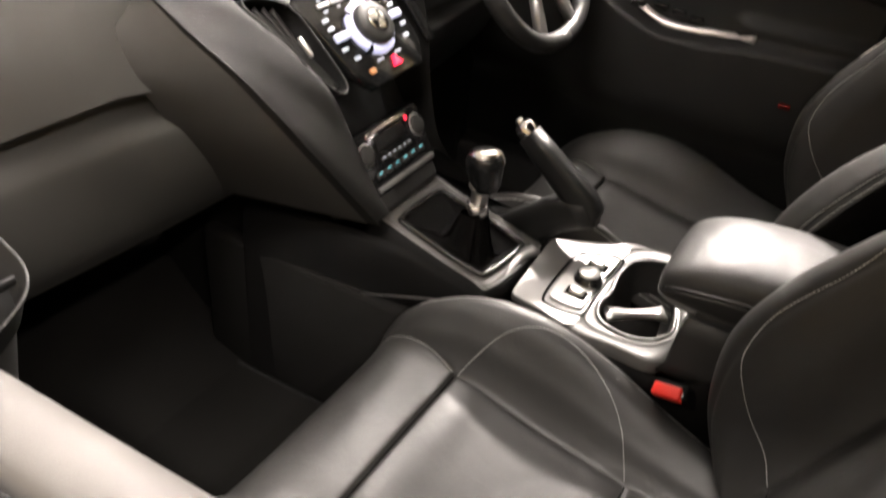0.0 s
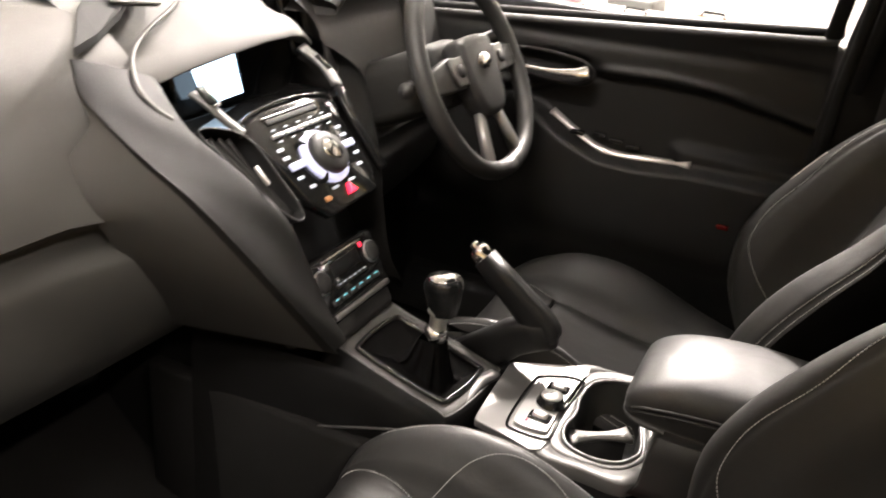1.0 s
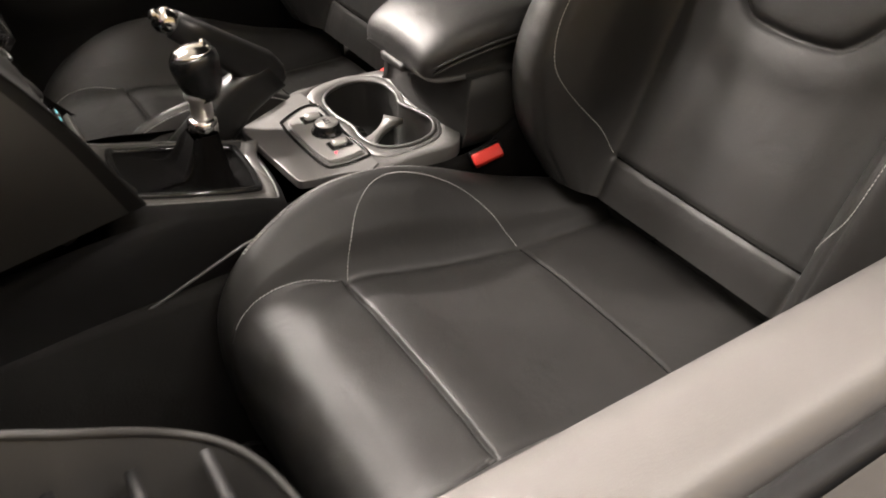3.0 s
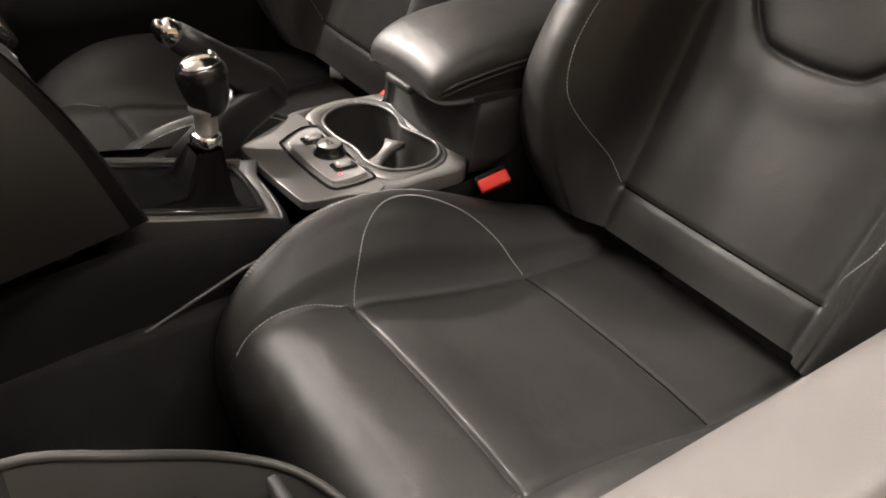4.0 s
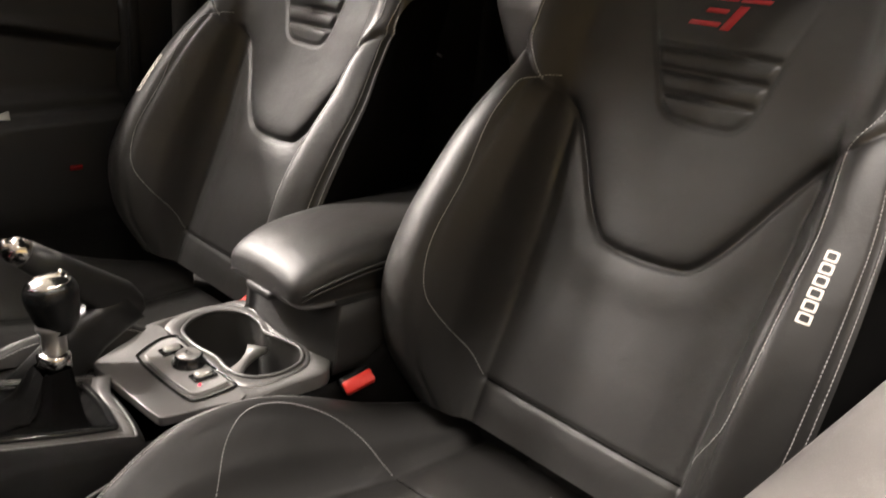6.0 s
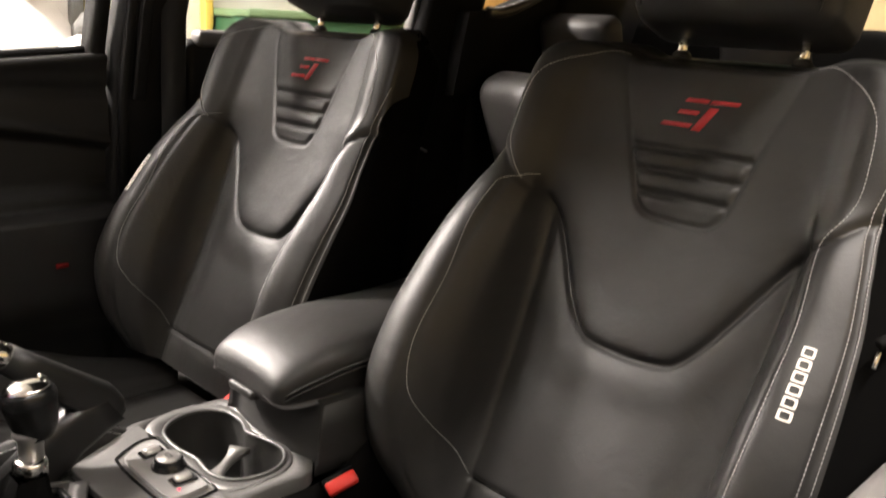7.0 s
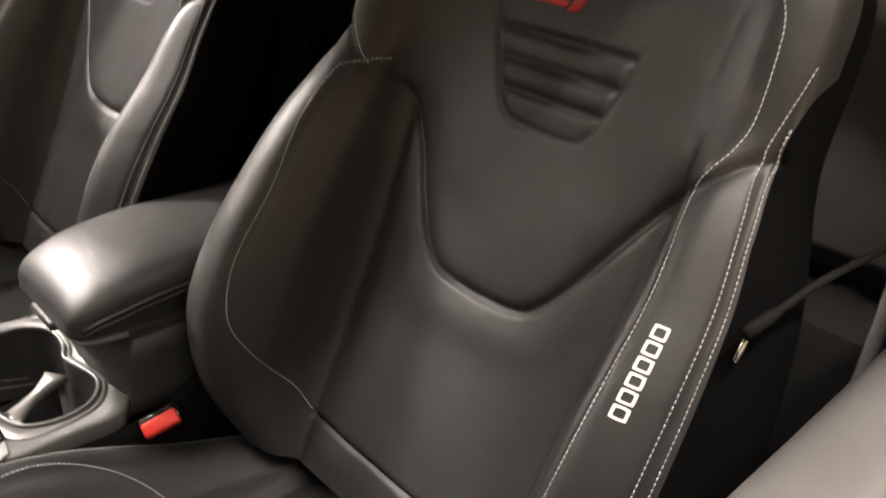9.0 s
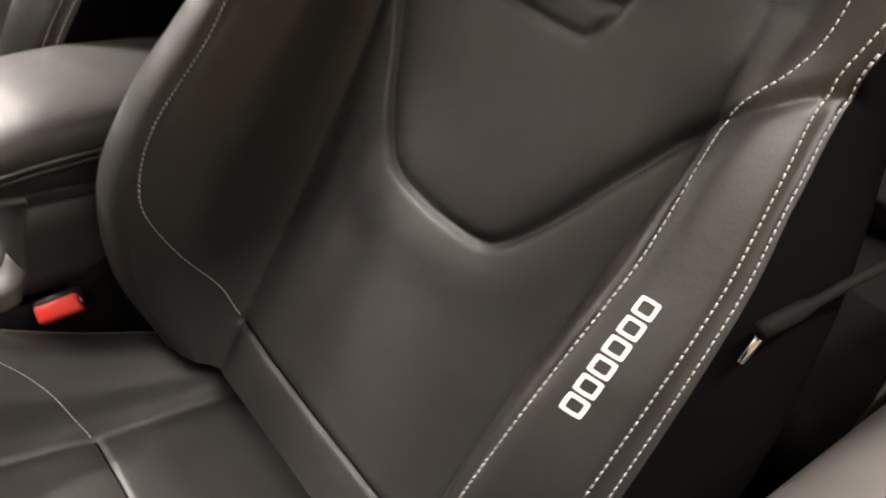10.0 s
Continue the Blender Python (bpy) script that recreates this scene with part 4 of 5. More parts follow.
for k in range(5):
    on_unit("preset_button", 0.026, 0.0065, -0.060 + 0.0305 * k, 0.043, SATIN, 0.005, "silver preset button")
    on_unit("button_print", 0.010, 0.002, -0.060 + 0.0305 * k, 0.034, LIT, 0.001)
    on_unit("button_print", 0.008, 0.002, -0.060 + 0.0305 * k, 0.053, LIT, 0.001)
for x in (-0.066, 0.066):
    on_unit("seek_button", 0.032, 0.011, x * 0.98, -0.008, SATIN_LIT, 0.006, "pale lit seek button")
    for yy in (0.022, 0.008, -0.026, -0.044):
        on_unit("small_button", 0.014, 0.005, x * (1.12 if yy > -0.03 else 0.95), yy, LIT, 0.002)
for x in (-0.022, 0.022):
    on_unit("menu_button", 0.016, 0.004, x, -0.060, LIT, 0.002)
on_unit("sensor_button", 0.014, 0.008, -0.052, -0.070, AMBER, 0.003)
part("dial_ring", turned([(0.036, 0), (0.043, 0.0), (0.043, 0.008), (0.037, 0.010)], 40, HU @ Matrix.Translation((-0.004, -0.012, 0))), SATIN_LIT, unit, "pale lit ring")
for a in (45, 135, 225, 315):
    part("ring_gap", box((0.014, 0.006, 0.012), (0, 0, 0), 0.001, 1, HU @ Matrix.Translation((-0.004, -0.012, 0)) @ pose(0, 0, 0, 0, 0, a) @ Matrix.Translation((0.041, 0, 0.004))), GLOSS, unit)
dial = part("volume_dial", turned([(0.034, 0), (0.034, 0.018), (0.031, 0.023), (0.020, 0.024)], 40, HU @ Matrix.Translation((-0.004, -0.012, 0))), PLASTIC, unit)
part("dial_cap", turned([(0.0185, 0.022), (0.018, 0.026), (0.012, 0.0275), (0.001, 0.028)], 32, HU @ Matrix.Translation((-0.004, -0.012, 0))), CHROME, dial, "chrome dial cap")
hz = part("hazard_button", turned([(0.011, 0), (0.0105, 0.006), (0.004, 0.007)], 3, HU @ Matrix.Translation((0.004, -0.073, 0)) @ pose(0, 0, 0, 0, 0, 90)), RED_LIT, unit, "glowing red hazard switch", smooth=False)

# vents beside the head unit, with silver blades above
for sg in (1, -1):
    def mx(p):
        return (CX + sg * (p[0] - CX), p[1], p[2])
    if sg < 0:
        bl = smooth_line([mx(p) for p in ((-0.118, 0.907, 1.022), (-0.126, 0.868, 0.998), (-0.118, 0.835, 0.972), (-0.108, 0.800, 0.935), (-0.106, 0.765, 0.895), (-0.104, 0.735, 0.862))], 6)
        cut = len(bl) * 2 // 5
        bar = part("vent_blade_trim", strip(bl[:cut + 1], 0.020, 0.005, [(0.0, -0.60, 0.80)] * (cut + 1)), SILVER, dash, "silver blade trim")
        part("blade_tail", strip(bl[cut:], 0.019, 0.004, [(0.0, -0.60, 0.80)] * (len(bl) - cut)), GLOSS, bar, "glossy black tail")
        part("trim_button", box((0.012, 0.030, 0.006), mx((-0.124, 0.866, 1.004)), 0.002, 2, pose(0, 0, 0, 36)), GLOSS, bar)
        continue
    op = [(-0.186, 0.828, 0.978), (-0.112, 0.815, 0.957), (-0.092, 0.768, 0.900), (-0.086, 0.735, 0.858), (-0.108, 0.732, 0.855), (-0.134, 0.757, 0.886), (-0.166, 0.795, 0.938)]
    opn = smooth_line([mx(p) for p in op], 4, True)
    frame_ = part("vent_frame", tube(opn, 0.0015, 8, True), PLASTIC, dash)
    inner = [(p[0] + (0.0), p[1] + 0.05, p[2] - 0.03) for p in opn]
    cen_ = np.mean(inner, axis=0)
    part("vent_well", sheet([opn, inner, [tuple(cen_ + (np.array(p) - cen_) * 0.02) for p in inner]], closed_v=True), RUBBER, dash)
    for k in range(4):
        t = (k + 0.7) / 4.6
        a = np.array((-0.184, 0.828, 0.974)) * (1 - t) + np.array((-0.114, 0.818, 0.957)) * t
        c = np.array((-0.112, 0.736, 0.860)) * (1 - t) + np.array((-0.089, 0.738, 0.862)) * t
        m_ = (a + c) / 2 + np.array((0.012 * (0.5 - t), 0.002, 0.0))
        line = smooth_line([mx(a), mx(m_), mx(c)], 6)
        part("vent_blade", strip([p + np.array((0, 0.012, -0.010)) for p in line], 0.007, 0.004, [(0, -0.67, 0.74)] * len(line)), PLASTIC, frame_)
    part("vent_tab", box((0.006, 0.03, 0.006), mx((-0.135, 0.768, 0.918)), 0.002, 2, pose(0, 0, 0, 42)), SATIN, frame_)
    bl = smooth_line([mx(p) for p in ((-0.132, 0.885, 1.004), (-0.128, 0.862, 0.992), (-0.118, 0.838, 0.972), (-0.106, 0.820, 0.955))], 6)
    bar = part("vent_blade_trim", strip(bl, 0.014, 0.004, [(0.0, -0.60, 0.80)] * len(bl)), DECK, dash, "grey blade trim with a glossy button")
    part("trim_button", box((0.016, 0.030, 0.006), mx((-0.124, 0.866, 1.004)), 0.002, 2, pose(0, 0, 0, 36)), GLOSS, bar)
    part("button_edge", box((0.012, 0.004, 0.007), mx((-0.122, 0.850, 0.993)), 0.001, 1, pose(0, 0, 0, 36)), CHROME, bar)

# speaker cover and sensor on the top
sens = part("sun_sensor", box((0.060, 0.075, 0.006), (-0.105, 1.005, 1.110), 0.004, 2, pose(0, 0, 0, 10, 0, -38)), GLOSS, dash, "glossy dark sensor with bright rim")
part("sensor_rim", tube([(pose(-0.105, 1.005, 1.114, 10, 0, -38) @ Vector(p)) for p in ((-0.03, -0.038, 0), (0.03, -0.038, 0), (0.03, 0.038, 0), (-0.03, 0.038, 0))], 0.003, 8, True), SATIN, sens)
part("sensor_lens", box((0.018, 0.022, 0.004), (-0.110, 1.01, 1.1145), 0.0015, 2, pose(0, 0, 0, 10, 0, -38)), RED_LENS, sens, "small red lens")
rib = smooth_line([(-0.02, 1.0, 1.101), (-0.06, 0.98, 1.091), (-0.115, 0.962, 1.079), (-0.160, 0.944, 1.066), (-0.195, 0.920, 1.057), (-0.222, 0.893, 1.047), (-0.236, 0.872, 1.033), (-0.233, 0.852, 1.014), (-0.218, 0.838, 0.998)], 6)
# dark plate laid on the pad in place of the shaded recess
tray = [(-0.288, 0.916, 1.0765), (-0.235, 0.934, 1.083), (-0.160, 0.972, 1.096), (-0.075, 1.035, 1.1085), (-0.125, 1.062, 1.1085), (-0.200, 1.002, 1.099)]
part("sensor_tray", sheet([[(x, y, z - 0.006) for x, y, z in tray], [(x, y, z + 0.004) for x, y, z in tray], [(x * 0.98 - 0.003, y * 0.99 + 0.0095, z + 0.0045) for x, y, z in tray]], closed_v=True, caps=True), RUBBER, dash, "dark plate in place of the shaded recess round the sensor", smooth=False)
part("top_rib", strip(rib, 0.006, 0.0008, [(-0.3, -0.45, 0.85)] * len(rib)), DASH, dash)

# climate panel
CL = Matrix(((1, 0, 0, -0.002), (0, 0.52, -0.85, 0.706), (0, 0.85, 0.52, 0.738), (0, 0, 0, 1)))
clim = part("climate_panel", slab([(-0.086, -0.045), (-0.078, -0.052), (0.078, -0.052), (0.086, -0.045), (0.092, 0.036), (0.084, 0.045), (-0.084, 0.045), (-0.092, 0.036)], 0.03, CL @ Matrix.Translation((0, 0, -0.03)), 0.004), GLOSS, dash, "glossy black climate panel")
def on_clim(name, w, h, x, y, mat, d=0.004, label=""):
    return part(name, box((w, h, d), (0, 0, 0), 0.001, 1, CL @ Matrix.Translation((x, y, d / 2 - 0.0005))), mat, clim, label)
part("chrome_line", tube([CL @ Vector((x, 0.036 + 0.002 * math.cos(x * 20), 0.003)) for x in np.linspace(-0.056, 0.056, 9)], 0.0034, 10), CHROME, clim, "bright chrome line")
on_clim("climate_display", 0.075, 0.022, 0, 0.018, RUBBER, 0.002)
for x in (-0.068, 0.068):
    part("temperature_knob", turned([(0.0165, 0), (0.016, 0.005), (0.014, 0.007), (0.002, 0.007)], 28, CL @ Matrix.Translation((x, 0.012, 0))), PLASTIC, clim)
    part("knob_rim", turned([(0.0165, 0.001), (0.0185, 0.002), (0.0165, 0.003)], 28, CL @ Matrix.Translation((x, 0.012, 0))), SATIN, clim)
    on_clim("heat_light", 0.005, 0.007, x - 0.018, 0.030, RED_LIT, 0.003, "small red light")
for k in range(6):
    on_clim("climate_button", 0.012, 0.006, -0.034 + 0.0136 * k, -0.006, PLASTIC, 0.004)
    on_clim("button_print", 0.006, 0.002, -0.034 + 0.0136 * k, -0.004, LIT, 0.0048)
for k in range(6):
    on_clim("lower_button", 0.018, 0.009, -0.055 + 0.022 * k, -0.024, PLASTIC, 0.004)
    on_clim("button_print", 0.010, 0.0022, -0.055 + 0.022 * k, -0.021, TEAL, 0.0048)
on_clim("lower_lip", 0.15, 0.008, 0, -0.043, SILVER, 0.007, "satin grey lower lip")
part("stack_foot", box((0.17, 0.05, 0.045), (-0.002, 0.70, 0.672), 0.012, 3, pose(0, 0, 0, -30)), PLASTIC, dash)
part("tunnel_front", box((0.20, 0.42, 0.40), (0.01, 0.95, 0.50), 0.03, 3), CARPET, dash)
part("backing_plate", box((0.26, 0.03, 0.36), (0.01, 0.835, 0.80), 0.01, 2, pose(0, 0, 0, -38)), RUBBER, dash)

# driver's side: cluster hood and column
rows = []
for x in np.linspace(0.22, 0.56, 24):
    k = (x - 0.39) / 0.17
    z = 1.135 - 0.055 * abs(k) ** 2.5
    rows.append(smooth_line([(x, 1.12, z), (x, 1.0, z + 0.012), (x, 0.90, z + 0.006), (x, 0.885, z - 0.006), (x, 0.90, z - 0.016), (x, 0.99, z - 0.02)], 4))
part("cluster_hood", sheet(rows), PLASTIC, dash)
part("cluster_face", box((0.32, 0.02, 0.13), (0.39, 1.0, 1.04), 0.006, 2, pose(0, 0, 0, -20)), GLOSS, dash)
for x in (0.315, 0.465):
    part("gauge_ring", turned([(0.044, 0), (0.050, 0), (0.050, 0.012), (0.045, 0.014)], 32, Matrix.Translation((x, 0.985, 1.035)) @ pose(0, 0, 0, 70)), SATIN_DARK, dash)
part("trip_screen", sheet([[(0.315, 0.968, 1.045), (0.352, 0.968, 1.045)], [(0.317, 0.974, 0.998), (0.352, 0.974, 0.998)]]), SCREEN, dash, "lit pale blue trip display", smooth=False)
part("cluster_frame", tube([(0.355, 0.955, 1.02), (0.31, 0.95, 1.00), (0.305, 0.94, 0.965), (0.345, 0.93, 0.955)], 0.005, 8), SATIN_DARK, dash)
part("cluster_side_trim", box((0.022, 0.02, 0.13), (0.545, 0.93, 1.05), 0.006, 2, pose(0, 0, 0, -25, -12)), SILVER, dash)
part("column_shroud", box((0.13, 0.22, 0.12), (0.385, 0.83, 0.93), 0.03, 3, pose(0, 0, 0, -25)), PLASTIC, dash)
for sx, zz in ((-1, 0.96), (1, 1.0)):
    st = smooth_line([(0.385 + sx * 0.05, 0.80, 0.95), (0.385 + sx * 0.12, 0.765, zz), (0.385 + sx * 0.19, 0.735, zz + 0.015)], 5)
    part("column_stalk", tube(st, np.interp(np.arange(len(st)), [0, 5, len(st) - 1], [0.007, 0.008, 0.014]), 10), PLASTIC, dash)

# ---- steering wheel ----
WM = Matrix.Translation((0.387, 0.700, 0.978)) @ pose(0, 0, 0, 61.5)   # local z towards the driver is -z
wheel = thing("steering_wheel", "black leather three-spoke steering wheel with silver inserts", "steering wheel")
def rim_r(a):
    return 0.186 - 0.010 * max(0, -math.sin(a)) ** 6
ring = [WM @ Vector((rim_r(a) * math.cos(a), rim_r(a) * math.sin(a), 0)) for a in np.linspace(0, 2 * math.pi, 72, endpoint=False)]
part("rim", tube(ring, 0.0165, 14, True), LEATHER, wheel)
ab = smooth_line([(x, y, 0) for x, y in ((-0.064, 0.040), (-0.045, 0.062), (0.045, 0.062), (0.064, 0.040), (0.058, -0.035), (0.032, -0.076), (-0.032, -0.076), (-0.058, -0.035))], 4, True)
part("airbag_cover", slab([(p[0], p[1]) for p in ab], 0.045, WM @ Matrix.Translation((0, 0, -0.022)), 0.014, 4), PLASTIC, wheel)
part("emblem", turned([(0.020, 0.0), (0.020, 0.004), (0.012, 0.006), (0.001, 0.006)], 28, WM @ Matrix.Translation((0, 0.015, 0.024)) @ pose(0, 0, 0, 0) @ Matrix.Diagonal((1.25, 0.75, 1, 1))), CHROME, wheel, "oval chrome emblem")
for sx in (-1, 1):
    sp = [(0.05, 0.035), (0.09, 0.040), (0.172, 0.028), (0.172, -0.012), (0.10, -0.018), (0.055, -0.02)]
    part("spoke", slab([(sx * x, y) for x, y in (sp if sx > 0 else sp[::-1])], 0.020, WM @ Matrix.Translation((0, 0, -0.012)), 0.005), PLASTIC, wheel)
    pod = part("button_pod", slab([(sx * x, y) for x, y in ([(0.066, 0.036), (0.108, 0.036), (0.102, -0.012), (0.068, -0.014)] if sx > 0 else [(0.066, 0.036), (0.068, -0.014), (0.102, -0.012), (0.108, 0.036)])], 0.010, WM @ Matrix.Translation((0, 0, 0.008)), 0.003), SILVER, wheel, "silver button pod")
    part("pod_button", turned([(0.012, 0), (0.012, 0.005), (0.004, 0.006)], 20, WM @ Matrix.Translation((sx * 0.086, 0.012, 0.017))), PLASTIC, pod)
    lo = [(0.022, -0.060), (0.040, -0.055), (0.075, -0.150), (0.050, -0.165)]
    part("lower_spoke", slab([(sx * x, y) for x, y in (lo if sx < 0 else lo[::-1])], 0.016, WM @ Matrix.Translation((0, 0, -0.010)), 0.004), SATIN, wheel, "satin silver lower spoke")
part("rim_badge", box((0.035, 0.024, 0.036), (0, 0, 0), 0.010, 3, WM @ Matrix.Translation((0, -0.176, 0))), SATIN_DARK, wheel)

# ---- centre console ----
console = thing("centre_console", "charcoal plastic centre console with silver top plates", "console", at=(0, 0, FLOOR_Z))
DZ = -FLOOR_Z
def C(*p):
    return (p[0], p[1], p[2] + DZ)
side = smooth_line([(0.90, 0.64), (0.66, 0.648), (0.56, 0.630), (0.47, 0.606), (0.38, 0.602), (0.28, 0.596), (0.20, 0.600), (0.12, 0.640), (0.0, 0.655), (-0.22, 0.650), (-0.30, 0.60)], 6)
def con_x(y):
    return float(np.interp(y, [-0.3, 0.2, 0.45, 0.60, 0.9], [-0.088, -0.092, -0.090, -0.102, -0.125])), float(np.interp(y, [-0.3, 0.2, 0.45, 0.6, 0.9], [0.155, 0.168, 0.155, 0.125, 0.135]))
rows = []
for y, z in side:
    a, c = con_x(y)
    rows.append([C(a - 0.012, y, 0.30), C(a - 0.010, y, z - 0.08), C(a - 0.004, y, z - 0.022), C(a + 0.006, y, z - 0.006)])
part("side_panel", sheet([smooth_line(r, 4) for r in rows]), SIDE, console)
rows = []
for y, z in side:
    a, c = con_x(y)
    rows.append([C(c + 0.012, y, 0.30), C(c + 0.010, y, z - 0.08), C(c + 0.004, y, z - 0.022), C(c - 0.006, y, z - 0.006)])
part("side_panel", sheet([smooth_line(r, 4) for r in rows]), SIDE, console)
part("carpet_edge", tube([C(-0.119, 0.51, 0.597), C(-0.121, 0.56, 0.588), C(-0.122, 0.60, 0.574), C(-0.124, 0.66, 0.553), C(-0.126, 0.86, 0.49)], 0.0018, 6), SATIN_DARK, console, "thin seam along the tunnel")
part("tunnel_cover", box((0.03, 0.55, 0.30), C(-0.118, 0.72, 0.40), 0.01, 2), CARPET, console)


def ring_plate(outer, inner, z, thick, n=4):
    """A plate with a hole, from two smooth outlines of equal count."""
    o, i_ = smooth_line([(x, y, 0) for x, y in outer], n, True), smooth_line([(x, y, 0) for x, y in inner], n, True)
    return sheet([[(p[0], p[1], z - thick) for p in o], [(p[0], p[1], z - 0.002) for p in o], [(p[0] * 0.985 + 0.015 * 0.04, p[1] * 0.985 + 0.015 * 0.3, z) for p in o], [(p[0], p[1], z) for p in i_], [(p[0], p[1], z - thick) for p in i_]], closed_v=True)


ZP = 0.612 + DZ
cup_in = [(0.115, 0.338), (0.142, 0.310), (0.148, 0.270), (0.122, 0.240), (0.080, 0.238), (0.050, 0.248), (0.018, 0.240), (-0.018, 0.236), (-0.050, 0.256), (-0.060, 0.292), (-0.048, 0.328), (-0.015, 0.342), (0.025, 0.338), (0.068, 0.344)]
cup_out = [(0.138, 0.354), (0.168, 0.320), (0.172, 0.262), (0.138, 0.226), (0.081, 0.229), (0.050, 0.239), (0.018, 0.231), (-0.022, 0.227), (-0.059, 0.250), (-0.070, 0.292), (-0.066, 0.340), (-0.030, 0.356), (0.025, 0.356), (0.075, 0.358)]
deck_out = [(min(0.174, max(-0.086, 0.045 + (x - 0.045) * 1.25)), min(0.40, max(0.19, 0.29 + (y - 0.29) * 1.3))) for x, y in cup_out]
part("console_deck", ring_plate(deck_out, cup_out, ZP - 0.002, 0.02), DECK, console, "dark grey console deck")
part("cup_plate", ring_plate(cup_out, cup_in, ZP, 0.012), SILVER, console, "silver plate round the cup holders")
ci = smooth_line([(x, y, 0) for x, y in cup_in], 4, True)
part("cup_rim", tube([(p[0], p[1], ZP + 0.001) for p in ci], 0.0028, 8, True), SATIN_DARK, console)
def shrink(p, k):
    return (0.045 + (p[0] - 0.045) * k, 0.29 + (p[1] - 0.29) * k)
rows = [[(*shrink(p, k), ZP + z) for p in ci] for k, z in ((1.0, 0.0), (0.985, -0.012), (0.95, -0.07), (0.90, -0.085), (0.5, -0.088), (0.02, -0.088))]
part("cup_well", sheet(rows, closed_v=True), PLASTIC, console)
dv = [(-0.004 + 0.052 * t, 0.335 - 0.074 * t) for t in np.linspace(0, 1, 9)]
rows = []
for k, (x, y) in enumerate(dv):
    w = 0.0045 + 0.008 * abs(k / 4 - 1) ** 2
    rows.append([(x - w, y - w * 0.7, ZP - 0.024), (x - w, y - w * 0.7, ZP - 0.016), (x + w, y + w * 0.7, ZP - 0.016), (x + w, y + w * 0.7, ZP - 0.024)])
part("cup_divider", sheet(rows, closed_v=True, caps=True), SATIN, console, "pale divider between the cups")
part("divider_web", box((0.006, 0.085, 0.066), (0.022, 0.298, ZP - 0.054), 0.002, 1, pose(0, 0, 0, 0, 0, 35)), PLASTIC, console)
front_out = [(0.156, 0.354), (0.136, 0.405), (0.112, 0.452), (0.106, 0.462), (0.098, 0.468), (0.06, 0.467), (0.02, 0.465), (-0.050, 0.460), (-0.063, 0.457), (-0.068, 0.446), (-0.075, 0.405), (-0.078, 0.354), (0.04, 0.354)]
fo = smooth_line([(x, y, 0) for x, y in front_out], 3, True)
part("front_plate", slab([(p[0], p[1]) for p in fo], 0.012, Matrix.Translation((0, 0, ZP - 0.012)), 0.0015), SILVER, console, "silver plate with mirror switches", smooth=False)
pan = smooth_line([(x, y, 0) for x, y in [(0.112, 0.356), (0.112, 0.376), (0.092, 0.410), (0.078, 0.418), (0.02, 0.420), (-0.045, 0.416), (-0.058, 0.402), (-0.056, 0.362), (-0.045, 0.352), (0.02, 0.354), (0.10, 0.350)]], 4, True)
part("panel_groove", tube([(p[0], p[1], ZP + 0.0003) for p in pan], 0.0024, 8, True), GLOSS, console)
inn = [(0.022 + (p[0] - 0.022) * 0.86, 0.383 + (p[1] - 0.383) * 0.80) for p in pan]
sw = part("switch_panel", slab(inn, 0.006, Matrix.Translation((0, 0, ZP - 0.001)), 0.001), PALE_SILVER, console, "pale silver switch panel", smooth=False)
kn = part("mirror_dial", turned([(0.0215, 0), (0.0215, 0.003), (0.0185, 0.004), (0.0178, 0.012), (0.0165, 0.0145), (0.006, 0.0150), (0.001, 0.0150)], 32, Matrix.Translation((0.024, 0.376, ZP + 0.004))), GLOSS, sw)
part("dial_top", turned([(0.0162, 0.0142), (0.0150, 0.0158), (0.001, 0.0165)], 32, Matrix.Translation((0.024, 0.376, ZP + 0.004))), SATIN, kn, "satin silver dial top")
for x in (0.066, -0.017):
    sb_ = part("rocker_surround", box((0.020, 0.032, 0.004), (x, 0.378, ZP + 0.006), 0.006, 2), GLOSS, sw)
    part("rocker", box((0.013, 0.022, 0.008), (x, 0.378, ZP + 0.009), 0.004, 2), SATIN, sb_, "satin rocker switch")
tx = bpy.data.curves.new("socket_mark", "FONT")
tx.body, tx.size, tx.extrude, tx.align_x, tx.align_y = "12V", 0.011, 0.0002, "CENTER", "CENTER"
tmp = bpy.data.objects.new("socket_mark", tx)
mk = new("socket_mark", bpy.data.meshes.new_from_object(tmp))
bpy.data.objects.remove(tmp)
mk.data.materials.append(RUBBER)
mk.parent, mk.location = kn, (0.024, 0.376, ZP + 0.0207)
part("switch_light", box((0.003, 0.003, 0.002), (-0.034, 0.392, ZP + 0.006), 0.0005, 1), RED_LIT, sw, "tiny red light")
# gear surround: sloping silver frame
def gz(y):
    return 0.607 + (y - 0.48) * 0.27 + DZ
go = smooth_line([(x, y, 0) for x, y in [(-0.070, 0.488), (0.066, 0.475), (0.080, 0.50), (0.080, 0.64), (0.070, 0.685), (-0.066, 0.690), (-0.080, 0.655), (-0.081, 0.52)]], 5, True)
gi = smooth_line([(x, y, 0) for x, y in [(-0.045, 0.505), (0.042, 0.498), (0.055, 0.515), (0.055, 0.63), (0.045, 0.652), (-0.048, 0.655), (-0.062, 0.635), (-0.062, 0.525)]], 5, True)
rows = [[(p[0], p[1], gz(p[1]) - 0.03) for p in go], [(p[0], p[1], gz(p[1]) - 0.003) for p in go], [(p[0] * 0.97, p[1] * 0.98 + 0.0115, gz(p[1])) for p in go], [(p[0], p[1], gz(p[1]) + 0.001) for p in gi], [(p[0], p[1], gz(p[1]) - 0.01) for p in gi]]
